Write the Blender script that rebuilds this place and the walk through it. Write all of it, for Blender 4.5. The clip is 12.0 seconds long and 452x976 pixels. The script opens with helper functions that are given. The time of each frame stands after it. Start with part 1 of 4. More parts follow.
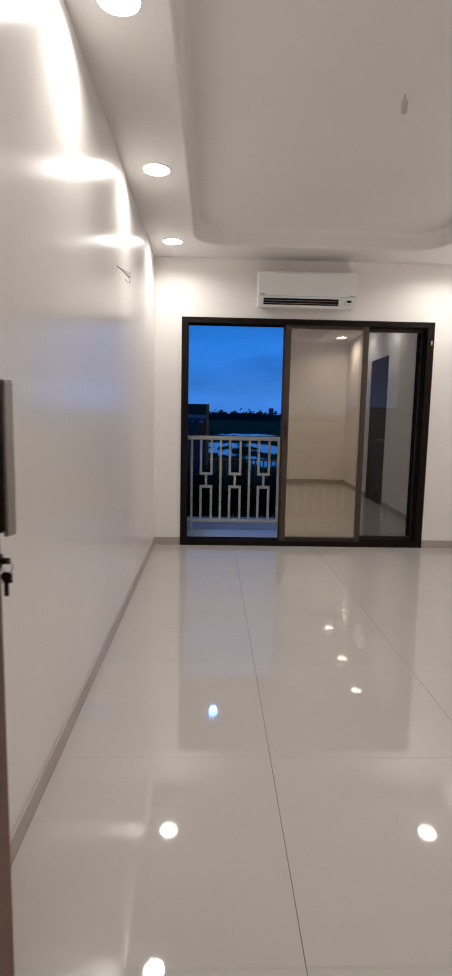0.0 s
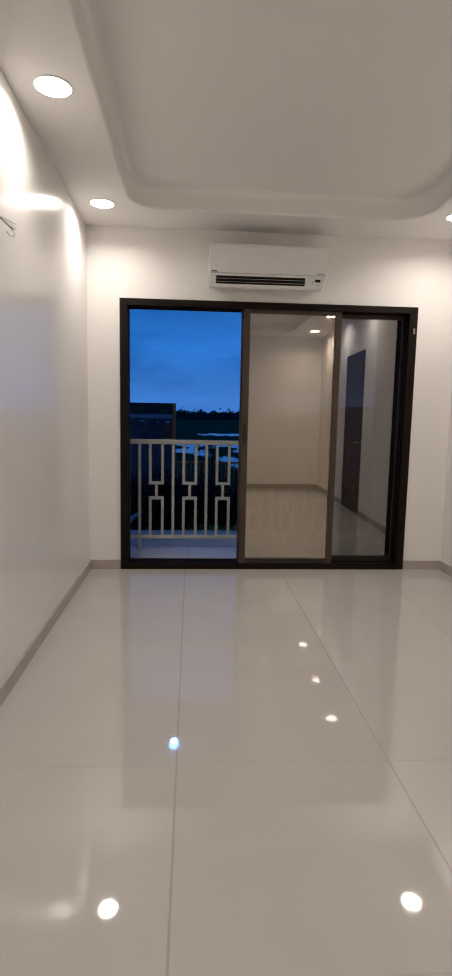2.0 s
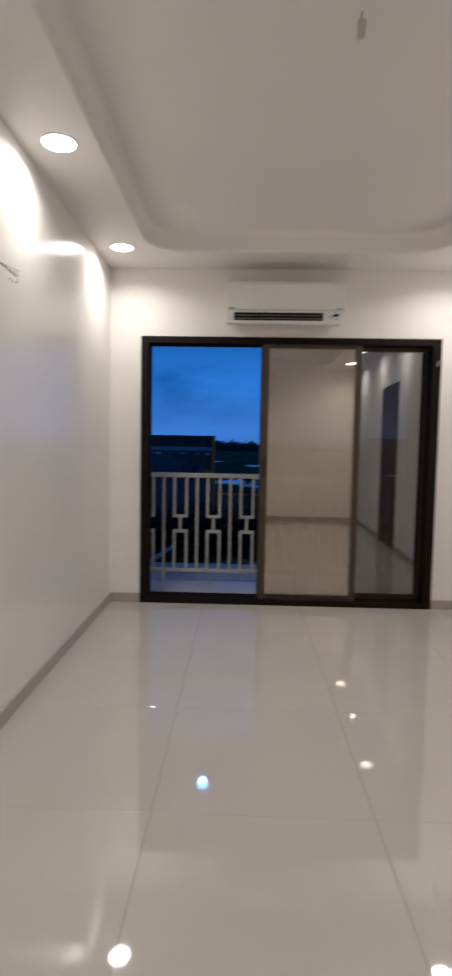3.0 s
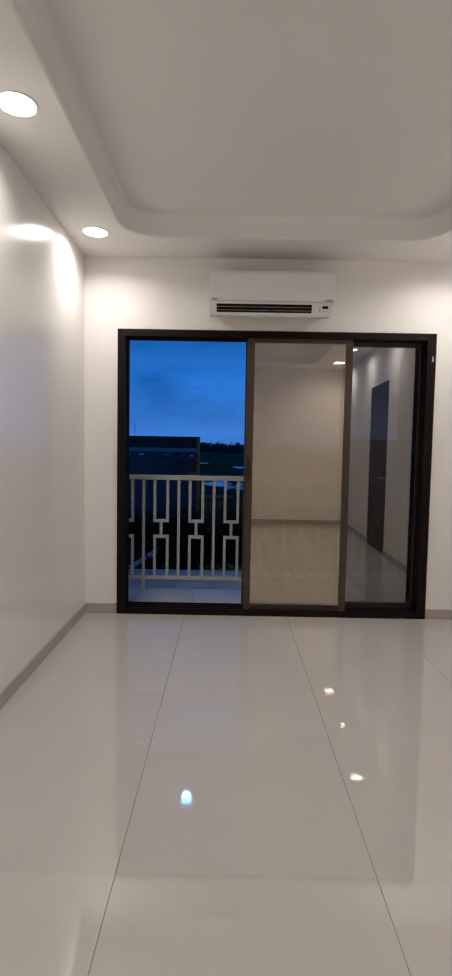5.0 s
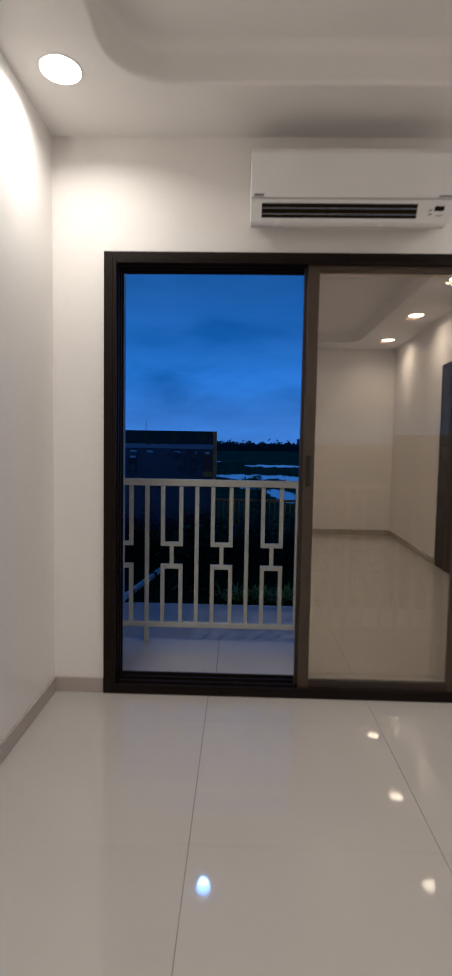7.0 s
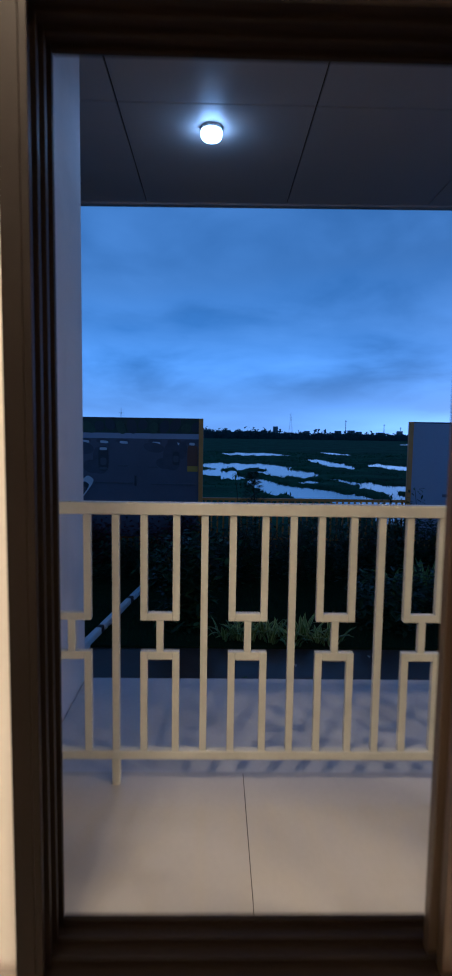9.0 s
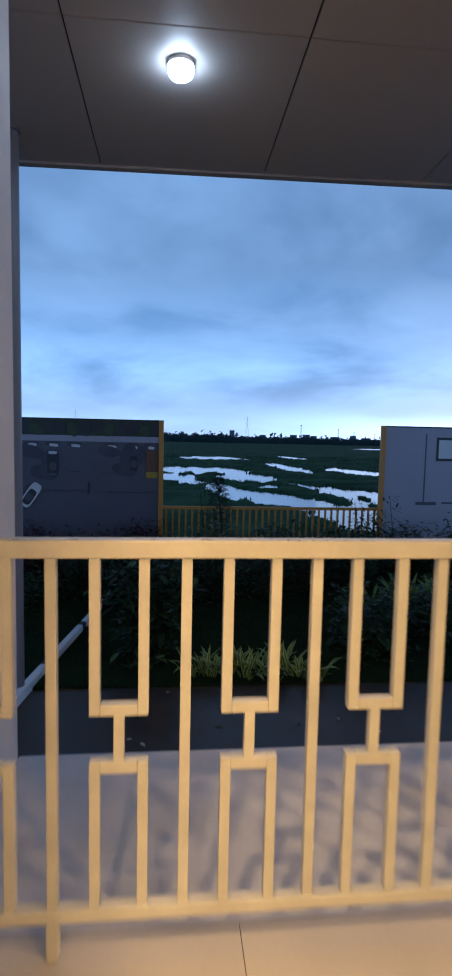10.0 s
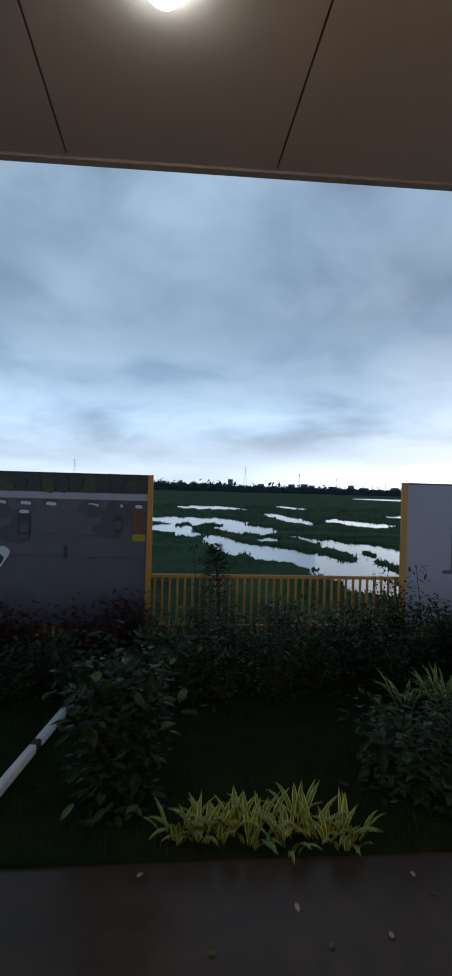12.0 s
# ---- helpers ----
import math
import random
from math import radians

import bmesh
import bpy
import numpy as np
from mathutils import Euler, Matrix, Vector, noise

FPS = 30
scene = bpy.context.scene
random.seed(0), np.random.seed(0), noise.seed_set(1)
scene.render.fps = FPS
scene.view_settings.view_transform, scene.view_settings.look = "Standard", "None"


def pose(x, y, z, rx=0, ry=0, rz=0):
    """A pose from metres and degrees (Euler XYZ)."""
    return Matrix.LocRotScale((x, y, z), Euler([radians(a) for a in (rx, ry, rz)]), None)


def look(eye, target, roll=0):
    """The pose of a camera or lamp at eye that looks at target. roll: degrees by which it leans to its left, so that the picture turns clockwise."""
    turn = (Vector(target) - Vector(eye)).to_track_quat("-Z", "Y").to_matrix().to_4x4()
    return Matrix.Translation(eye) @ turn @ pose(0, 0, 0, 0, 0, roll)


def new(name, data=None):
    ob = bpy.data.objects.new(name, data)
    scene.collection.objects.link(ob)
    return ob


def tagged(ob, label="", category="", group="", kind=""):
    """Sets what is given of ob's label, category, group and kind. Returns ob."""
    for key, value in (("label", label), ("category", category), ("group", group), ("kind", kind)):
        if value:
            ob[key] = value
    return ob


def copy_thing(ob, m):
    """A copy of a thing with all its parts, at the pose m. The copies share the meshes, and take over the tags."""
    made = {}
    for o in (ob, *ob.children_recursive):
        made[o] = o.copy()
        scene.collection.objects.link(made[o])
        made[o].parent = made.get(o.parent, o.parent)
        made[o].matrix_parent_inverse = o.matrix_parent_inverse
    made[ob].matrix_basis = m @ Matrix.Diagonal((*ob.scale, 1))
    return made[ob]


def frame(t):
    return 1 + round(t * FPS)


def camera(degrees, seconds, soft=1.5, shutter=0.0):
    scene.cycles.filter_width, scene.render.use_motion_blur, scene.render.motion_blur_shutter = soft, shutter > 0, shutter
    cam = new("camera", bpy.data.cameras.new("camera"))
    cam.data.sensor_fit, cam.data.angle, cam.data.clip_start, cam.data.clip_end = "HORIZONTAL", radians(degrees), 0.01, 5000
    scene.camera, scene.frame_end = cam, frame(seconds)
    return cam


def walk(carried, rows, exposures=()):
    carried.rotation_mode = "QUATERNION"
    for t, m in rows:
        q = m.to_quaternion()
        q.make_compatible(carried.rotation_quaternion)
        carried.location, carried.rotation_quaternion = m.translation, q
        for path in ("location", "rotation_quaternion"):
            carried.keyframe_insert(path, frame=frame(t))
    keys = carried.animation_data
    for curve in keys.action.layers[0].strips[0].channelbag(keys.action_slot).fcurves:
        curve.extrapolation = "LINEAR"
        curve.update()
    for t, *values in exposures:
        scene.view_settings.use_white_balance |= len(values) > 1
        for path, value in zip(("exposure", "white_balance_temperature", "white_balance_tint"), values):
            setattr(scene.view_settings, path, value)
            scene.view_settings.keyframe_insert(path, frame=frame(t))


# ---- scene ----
cam = camera(44.5, 12.0, soft=2.0, shutter=0.8)
PATH = [
    (0, (0.567, -5.52, 1.291), (0.622, -3.537, 1.038), 1.1),
    (0.5, (0.588, -5.287, 1.285), (0.647, -3.304, 1.032), 1.2),
    (1, (0.673, -5.057, 1.306), (0.707, -3.074, 1.054), 1.0),
    (1.5, (0.744, -4.837, 1.294), (0.865, -2.857, 1.04), 1.2),
    (2, (0.854, -4.679, 1.307), (0.981, -2.7, 1.054), 1.1),
    (2.5, (1.033, -4.63, 1.3), (0.904, -2.649, 1.055), 1.2),
    (2.9, (1.13, -4.648, 1.32), (1.034, -2.656, 1.163), 0.7),
    (3, (1.122, -4.657, 1.335), (1.064, -2.663, 1.19), 1.0),
    (3.2, (1.171, -4.675, 1.328), (1.162, -2.679, 1.206), 1.3),
    (5, (1.143, -4.371, 1.327), (1.134, -2.377, 1.189), 1.0),
    (5.5, (1.086, -4.056, 1.319), (1.036, -2.062, 1.167), 1.0),
    (6, (1.020, -3.653, 1.324), (0.971, -1.659, 1.176), 1.0),
    (6.5, (1.013, -3.236, 1.309), (0.953, -1.242, 1.172), 0.7),
    (7, (0.954, -2.807, 1.291), (0.905, -0.813, 1.146), 1.0),
    (7.5, (0.886, -2.401, 1.293), (0.837, -0.406, 1.148), 0.6),
    (7.7, (0.848, -2.223, 1.25), (0.831, -0.226, 1.127), 0.5),
    (9.3, (0.691, -0.998, 1.337), (0.762, 0.991, 1.141), 1.1),
    (9.5, (0.673, -0.861, 1.318), (0.793, 1.126, 1.123), 1.3),
    (10, (0.636, -0.528, 1.327), (0.83, 1.455, 1.154), 1.2),
    (10.5, (0.673, -0.218, 1.33), (0.801, 1.772, 1.177), 1.2),
    (11, (0.704, 0.063, 1.367), (0.787, 2.057, 1.229), 1.1),
    (11.2, (0.704, 0.178, 1.41), (0.812, 2.173, 1.308), 1.5),
    (11.5, (0.706, 0.34, 1.456), (0.864, 2.333, 1.407), 1.6),
    (12, (0.732, 0.579, 1.449), (0.929, 2.569, 1.452), 1.6),
]
EXPOSURES = [
    (0.0, -1.32, 3340, 10), (0.5, -1.44, 3370, 10), (1.0, -1.73, 3400, 10), (1.5, -1.7, 3400, 10), (2.0, -1.5, 3400, 10),
    (2.5, -1.5, 3350, 10), (5.0, -1.52, 3350, 10), (7.7, -1.43, 3360, 10), (9.3, -0.1, 4200, 10), (9.6, 0.24, 4650, 10),
    (10.5, 0.57, 5500, 10), (11.2, 0.7, 6300, 10), (12.0, 0.76, 7100, 10),
]
walk(cam, [(t, look(*row)) for t, *row in PATH], EXPOSURES)

# ---- sky, sun, lamps ----
ROOM_LAMP = 26.5      # watts of each downlight
BALCONY_LAMP = 13.0
LAMP_WARM = (1.0, 0.535, 0.174)
LAMP_COOL = (0.86, 0.94, 1.0)
SUN_EL, SUN_AZ = radians(5), radians(35)


def make_world():
    w = bpy.data.worlds.new("dusk_sky")
    scene.world = w
    w.use_nodes = True
    nt = w.node_tree
    nt.nodes.clear()
    N, L = nt.nodes.new, nt.links.new
    out = N("ShaderNodeOutputWorld")
    bg = N("ShaderNodeBackground")
    sky = N("ShaderNodeTexSky")
    sky.sky_type, sky.sun_disc = "NISHITA", False
    sky.sun_elevation, sky.sun_rotation = SUN_EL, SUN_AZ
    bg.inputs["Strength"].default_value = 0.12
    co = N("ShaderNodeTexCoord")
    sep = N("ShaderNodeSeparateXYZ")
    L(co.outputs["Generated"], sep.inputs[0])
    # flat cloud deck: project the direction on a plane overhead
    up = N("ShaderNodeMath"); up.operation = "MAXIMUM"; up.inputs[1].default_value = 0.0
    L(sep.outputs["Z"], up.inputs[0])
    zz = N("ShaderNodeMath"); zz.operation = "ADD"; zz.inputs[1].default_value = 0.24
    L(up.outputs[0], zz.inputs[0])
    dx = N("ShaderNodeMath"); dx.operation = "DIVIDE"
    dy = N("ShaderNodeMath"); dy.operation = "DIVIDE"
    L(sep.outputs["X"], dx.inputs[0]); L(zz.outputs[0], dx.inputs[1])
    L(sep.outputs["Y"], dy.inputs[0]); L(zz.outputs[0], dy.inputs[1])
    com = N("ShaderNodeCombineXYZ")
    L(dx.outputs[0], com.inputs[0]); L(dy.outputs[0], com.inputs[1])
    n1 = N("ShaderNodeTexNoise")
    n1.inputs["Scale"].default_value, n1.inputs["Detail"].default_value, n1.inputs["Roughness"].default_value = 1.05, 5.0, 0.5
    n1.inputs["Distortion"].default_value = 0.45
    L(com.outputs[0], n1.inputs["Vector"])
    n2 = N("ShaderNodeTexNoise")
    n2.inputs["Scale"].default_value, n2.inputs["Detail"].default_value, n2.inputs["Distortion"].default_value = 2.5, 5.0, 0.4
    L(com.outputs[0], n2.inputs["Vector"])
    both = N("ShaderNodeMix")
    both.inputs["Factor"].default_value = 0.27
    L(n1.outputs["Fac"], both.inputs["A"]); L(n2.outputs["Fac"], both.inputs["B"])
    ramp = N("ShaderNodeValToRGB")
    e = ramp.color_ramp.elements
    e[0].position, e[0].color = 0.39, (0.175, 0.295, 0.47, 1)
    e[1].position, e[1].color = 0.61, (0.39, 0.57, 0.82, 1)
    L(both.outputs["Result"], ramp.inputs[0])
    # paler towards the horizon
    hz = N("ShaderNodeMapRange")
    hz.inputs["From Min"].default_value, hz.inputs["From Max"].default_value = 0.0, 0.13
    hz.inputs["To Min"].default_value, hz.inputs["To Max"].default_value = 0.66, 0.0
    hz.interpolation_type = "SMOOTHSTEP"
    L(up.outputs[0], hz.inputs["Value"])
    mixh = N("ShaderNodeMix"); mixh.data_type = "RGBA"
    L(hz.outputs["Result"], mixh.inputs["Factor"])
    L(ramp.outputs["Color"], mixh.inputs["A"])
    mixh.inputs["B"].default_value = (0.58, 0.71, 0.90, 1)
    # a heavy grey shelf of cloud above paler ragged cloud, its edge broken up by the noise
    edge = N("ShaderNodeMath"); edge.operation = "MULTIPLY_ADD"
    edge.inputs[1].default_value, edge.inputs[2].default_value = 0.46, -0.23
    L(both.outputs["Result"], edge.inputs[0])
    calm = N("ShaderNodeMath"); calm.operation = "MULTIPLY"; calm.inputs[1].default_value = 3.6
    L(up.outputs[0], calm.inputs[0])
    ragged = N("ShaderNodeMath"); ragged.operation = "MULTIPLY"
    L(calm.outputs[0], ragged.inputs[0]); L(edge.outputs[0], ragged.inputs[1])
    lift = N("ShaderNodeMath"); lift.operation = "ADD"
    L(up.outputs[0], lift.inputs[0]); L(ragged.outputs[0], lift.inputs[1])
    shelf = N("ShaderNodeValToRGB")
    shelf.color_ramp.interpolation = "EASE"
    se = shelf.color_ramp.elements
    se[0].position, se[0].color = 0.015, (0.90, 0.90, 0.90, 1)
    se[1].position, se[1].color = 0.58, (0.70, 0.70, 0.70, 1)
    for p, v in ((0.07, 0.86), (0.13, 1.0), (0.20, 0.80), (0.29, 0.60), (0.40, 0.58)):
        x = se.new(p)
        x.color = (v, v, v, 1)
    L(lift.outputs[0], shelf.inputs[0])
    bands = N("ShaderNodeMath"); bands.operation = "MULTIPLY"; bands.inputs[1].default_value = 7.9
    L(shelf.outputs["Color"], bands.inputs[0])
    gain = N("ShaderNodeVectorMath"); gain.operation = "SCALE"
    L(bands.outputs[0], gain.inputs["Scale"])
    L(mixh.outputs["Result"], gain.inputs[0])
    # the break in the cloud low over the horizon, on the sun's side
    side = N("ShaderNodeMapRange"); side.interpolation_type = "SMOOTHSTEP"
    side.inputs["From Min"].default_value, side.inputs["From Max"].default_value = 0.02, 0.42
    L(sep.outputs["X"], side.inputs["Value"])
    low = N("ShaderNodeMapRange"); low.interpolation_type = "SMOOTHSTEP"
    low.inputs["From Min"].default_value, low.inputs["From Max"].default_value = 0.02, 0.075
    low.inputs["To Min"].default_value, low.inputs["To Max"].default_value = 0.75, 0.0
    wave = N("ShaderNodeMath"); wave.operation = "MULTIPLY_ADD"
    wave.inputs[1].default_value = 0.25
    L(edge.outputs[0], wave.inputs[0]); L(up.outputs[0], wave.inputs[2])
    L(wave.outputs[0], low.inputs["Value"])
    gap = N("ShaderNodeMath"); gap.operation = "MULTIPLY"
    L(side.outputs["Result"], gap.inputs[0]); L(low.outputs["Result"], gap.inputs[1])
    more = N("ShaderNodeMath"); more.operation = "ADD"; more.inputs[1].default_value = 1.0
    L(gap.outputs[0], more.inputs[0])
    open_gain = N("ShaderNodeVectorMath"); open_gain.operation = "SCALE"
    L(gain.outputs[0], open_gain.inputs[0]); L(more.outputs[0], open_gain.inputs["Scale"])
    mixs = N("ShaderNodeMix"); mixs.data_type = "RGBA"
    mixs.inputs["Factor"].default_value = 0.97
    L(sky.outputs[0], mixs.inputs["A"]); L(open_gain.outputs[0], mixs.inputs["B"])
    # the unseen sky overhead is dimmed to keep the garden dark
    dk = N("ShaderNodeMapRange")
    dk.interpolation_type = "SMOOTHSTEP"
    dk.inputs["From Min"].default_value, dk.inputs["From Max"].default_value = 0.40, 0.80
    dk.inputs["To Min"].default_value, dk.inputs["To Max"].default_value = 1.0, 0.06
    L(up.outputs[0], dk.inputs["Value"])
    deep = N("ShaderNodeVectorMath"); deep.operation = "SCALE"
    L(mixs.outputs["Result"], deep.inputs[0]); L(dk.outputs["Result"], deep.inputs["Scale"])
    L(deep.outputs[0], bg.inputs["Color"])
    L(bg.outputs[0], out.inputs[0])


make_world()
sun_data = bpy.data.lights.new("sun", "SUN")
sun_data.energy, sun_data.angle, sun_data.color = 0.05, radians(40), (1.0, 0.93, 0.85)
sun = new("sun", sun_data)
sun.matrix_world = look((0, 0, 60), (0 - 50 * math.sin(SUN_AZ), -50 * math.cos(SUN_AZ), 60 - 50 * math.tan(SUN_EL)))


def lamp_light(name, kind, place, energy, color, radius, cone=164, blend=0.7):
    d = bpy.data.lights.new(name, kind)
    d.energy, d.color, d.shadow_soft_size = energy, color, radius
    if kind == "SPOT":
        d.spot_size, d.spot_blend = radians(cone), blend
    o = new(name, d)
    o.location = place
    return o


LEFT_LAMPS = [(0.203, -0.49 - 1.40 * i) for i in range(4)]
RIGHT_LAMPS = [(2.785, -0.53), (2.83, -2.13), (2.88, -3.47), (2.94, -4.87)]
for x, y in LEFT_LAMPS + RIGHT_LAMPS:
    d = bpy.data.lights.new("downlight_glow", "AREA")
    d.shape, d.size, d.energy, d.color = "DISK", 0.145, ROOM_LAMP, LAMP_WARM
    d.spread = radians(154)
    o = new("downlight_glow", d)
    o.location = (x, y, 2.7885)
BLAMP = (0.655, 2.67, 3.36)
lamp_light("balcony_glow", "SPOT", (BLAMP[0], BLAMP[1], BLAMP[2] - 0.085), BALCONY_LAMP, LAMP_COOL, 0.05, 176, 0.4)


# ---- materials ----
def material(name, color, rough=0.5, metal=0.0, var=0.12, scale=6.0, fine=80.0, bump=0.1, bump_scale=120.0, spec=0.5,
             stain=0.0, coat=0.0, stretch=(1, 1, 1), rough_var=0.08, obj_var=0.0, depth=0.002):
    """A painted or solid surface: broad and fine changes of colour, uneven gloss and fine relief, all at true size."""
    m = bpy.data.materials.new(name)
    m.use_nodes = True
    nt = m.node_tree
    N, L = nt.nodes.new, nt.links.new
    b = nt.nodes["Principled BSDF"]
    b.inputs["Metallic"].default_value = metal
    b.inputs["Specular IOR Level"].default_value = spec
    b.inputs["Coat Weight"].default_value = coat
    geo = N("ShaderNodeNewGeometry")
    mp = N("ShaderNodeMapping")
    mp.inputs["Scale"].default_value = stretch
    L(geo.outputs["Position"], mp.inputs["Vector"])

    def noise_tex(s, detail=4.0):
        n = N("ShaderNodeTexNoise")
        n.inputs["Scale"].default_value, n.inputs["Detail"].default_value = s, detail
        L(mp.outputs[0], n.inputs["Vector"])
        return n.outputs["Fac"]

    big, small = noise_tex(scale), noise_tex(fine, 3.0)
    mix = N("ShaderNodeMath"); mix.operation = "ADD"
    half = N("ShaderNodeMath"); half.operation = "MULTIPLY"; half.inputs[1].default_value = 0.5
    L(small, half.inputs[0]); L(big, mix.inputs[0]); L(half.outputs[0], mix.inputs[1])
    rng = N("ShaderNodeMapRange")
    rng.inputs["From Min"].default_value, rng.inputs["From Max"].default_value = 0.4, 1.1
    rng.inputs["To Min"].default_value, rng.inputs["To Max"].default_value = 1.0 - var, 1.0 + var
    L(mix.outputs[0], rng.inputs["Value"])
    val = rng.outputs["Result"]
    if obj_var:
        info = N("ShaderNodeObjectInfo")
        r2 = N("ShaderNodeMapRange")
        r2.inputs["To Min"].default_value, r2.inputs["To Max"].default_value = 1 - obj_var, 1 + obj_var
        L(info.outputs["Random"], r2.inputs["Value"])
        mm = N("ShaderNodeMath"); mm.operation = "MULTIPLY"
        L(val, mm.inputs[0]); L(r2.outputs["Result"], mm.inputs[1])
        val = mm.outputs[0]
    sc = N("ShaderNodeVectorMath"); sc.operation = "SCALE"
    sc.inputs[0].default_value = color
    L(val, sc.inputs["Scale"])
    col = sc.outputs[0]
    if stain:
        st = noise_tex(2.3, 8.0)
        rs = N("ShaderNodeMapRange")
        rs.inputs["From Min"].default_value, rs.inputs["From Max"].default_value = 0.52, 0.72
        rs.inputs["To Min"].default_value, rs.inputs["To Max"].default_value = 0.0, stain
        L(st, rs.inputs["Value"])
        mx = N("ShaderNodeMix"); mx.data_type = "RGBA"
        L(rs.outputs["Result"], mx.inputs["Factor"]); L(col, mx.inputs["A"])
        mx.inputs["B"].default_value = (color[0] * 0.45, color[1] * 0.43, color[2] * 0.4, 1)
        col = mx.outputs["Result"]
    L(col, b.inputs["Base Color"])
    rr = N("ShaderNodeMapRange")
    rr.inputs["To Min"].default_value, rr.inputs["To Max"].default_value = max(rough - rough_var, 0.01), rough + rough_var
    L(big, rr.inputs["Value"]); L(rr.outputs["Result"], b.inputs["Roughness"])
    if bump:
        bp = N("ShaderNodeBump")
        bp.inputs["Strength"].default_value, bp.inputs["Distance"].default_value = bump, depth
        L(noise_tex(bump_scale, 5.0), bp.inputs["Height"])
        L(bp.outputs[0], b.inputs["Normal"])
    return m


def glowing(name, color, strength):
    m = bpy.data.materials.new(name)
    m.use_nodes = True
    b = m.node_tree.nodes["Principled BSDF"]
    b.inputs["Base Color"].default_value = (0.8, 0.8, 0.8, 1)
    b.inputs["Emission Color"].default_value = (*color, 1)
    b.inputs["Emission Strength"].default_value = strength
    return m


def glass(name, tint, base, sheen):
    """A reflective pane: see-through, with a mirror-like coat that grows at grazing angles."""
    m = bpy.data.materials.new(name)
    m.use_nodes = True
    nt = m.node_tree
    nt.nodes.clear()
    N, L = nt.nodes.new, nt.links.new
    out, mix = N("ShaderNodeOutputMaterial"), N("ShaderNodeMixShader")
    tr, gl, fc = N("ShaderNodeBsdfTransparent"), N("ShaderNodeBsdfGlossy"), N("ShaderNodeLayerWeight")
    tr.inputs[0].default_value = (*tint, 1)
    gl.inputs["Color"].default_value = (*sheen, 1)
    gl.inputs["Roughness"].default_value = 0.0
    p = N("ShaderNodeMath"); p.operation = "POWER"; p.inputs[1].default_value = 4.0
    r = N("ShaderNodeMapRange")
    r.inputs["To Min"].default_value, r.inputs["To Max"].default_value = base, 0.9
    L(fc.outputs["Facing"], p.inputs[0]); L(p.outputs[0], r.inputs["Value"])
    L(r.outputs["Result"], mix.inputs[0]); L(tr.outputs[0], mix.inputs[1]); L(gl.outputs[0], mix.inputs[2])
    L(mix.outputs[0], out.inputs[0])
    return m


M_WALL = material("white_satin_paint", (0.85, 0.825, 0.79), 0.6, var=0.025, scale=1.3, fine=30, bump=0.10, bump_scale=9, depth=0.004, rough_var=0.05)
M_WALL_GLOSS = material("white_sheen_paint", (0.84, 0.82, 0.785), 0.21, spec=0.40, var=0.025, scale=1.1, fine=30, bump=0.12, bump_scale=5, depth=0.006, rough_var=0.05)
M_CEIL = material("ceiling_paint", (0.86, 0.84, 0.81), 0.6, var=0.02, scale=1.5, fine=40, bump=0.05, bump_scale=14)
M_TILE = material("polished_vitrified_tile", (0.49, 0.47, 0.43), 0.032, var=0.03, scale=3.0, fine=45, bump=0.0, spec=0.62, rough_var=0.012, obj_var=0.015)
M_GROUT = material("tile_joint", (0.07, 0.06, 0.05), 0.8)
M_SKIRT = material("skirting_tile", (0.42, 0.38, 0.34), 0.22, var=0.05, scale=4)
M_BRONZE = material("dark_bronze_aluminium", (0.009, 0.006, 0.004), 0.5, metal=0.0, spec=0.14, var=0.15, scale=5, bump=0.03)
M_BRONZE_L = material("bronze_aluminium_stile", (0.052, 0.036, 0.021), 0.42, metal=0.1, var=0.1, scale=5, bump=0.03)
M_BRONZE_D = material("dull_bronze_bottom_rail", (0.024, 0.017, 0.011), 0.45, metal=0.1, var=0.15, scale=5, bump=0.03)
M_GLASS = glass("bronze_reflective_glass", (0.74, 0.71, 0.64), 0.335, (0.98, 0.92, 0.76))
M_GLASS_B = glass("grey_reflective_glass", (0.33, 0.29, 0.26), 0.25, (0.95, 0.95, 0.93))
M_AC = material("white_glossy_plastic", (0.83, 0.83, 0.82), 0.25, var=0.01, bump=0.0)
M_AC_DARK = material("dark_louvre", (0.008, 0.007, 0.006), 0.6, spec=0.1)
M_AC_SEAM = material("plastic_seam", (0.45, 0.45, 0.45), 0.4)
M_AC_GREY = material("grey_print", (0.16, 0.16, 0.18), 0.4)
M_LAMP = glowing("warm_led", LAMP_WARM, 60.0)
M_BLAMP = glowing("cool_led", LAMP_COOL, 24.0)
M_RAIL = material("cream_enamel_steel", (0.50, 0.51, 0.465), 0.38, var=0.09, scale=9, fine=60, bump=0.12, bump_scale=70, stain=0.12)
M_CHIP = material("bare_chipped_steel", (0.13, 0.085, 0.055), 0.7)
M_BTILE = material("balcony_tile", (0.46, 0.45, 0.43), 0.22, var=0.06, scale=3, fine=50, bump=0.05, obj_var=0.02)
M_SLAB = material("grey_cement_slab", (0.46, 0.48, 0.53), 0.6, var=0.12, scale=4, fine=60, bump=0.2, bump_scale=60, stain=0.35)
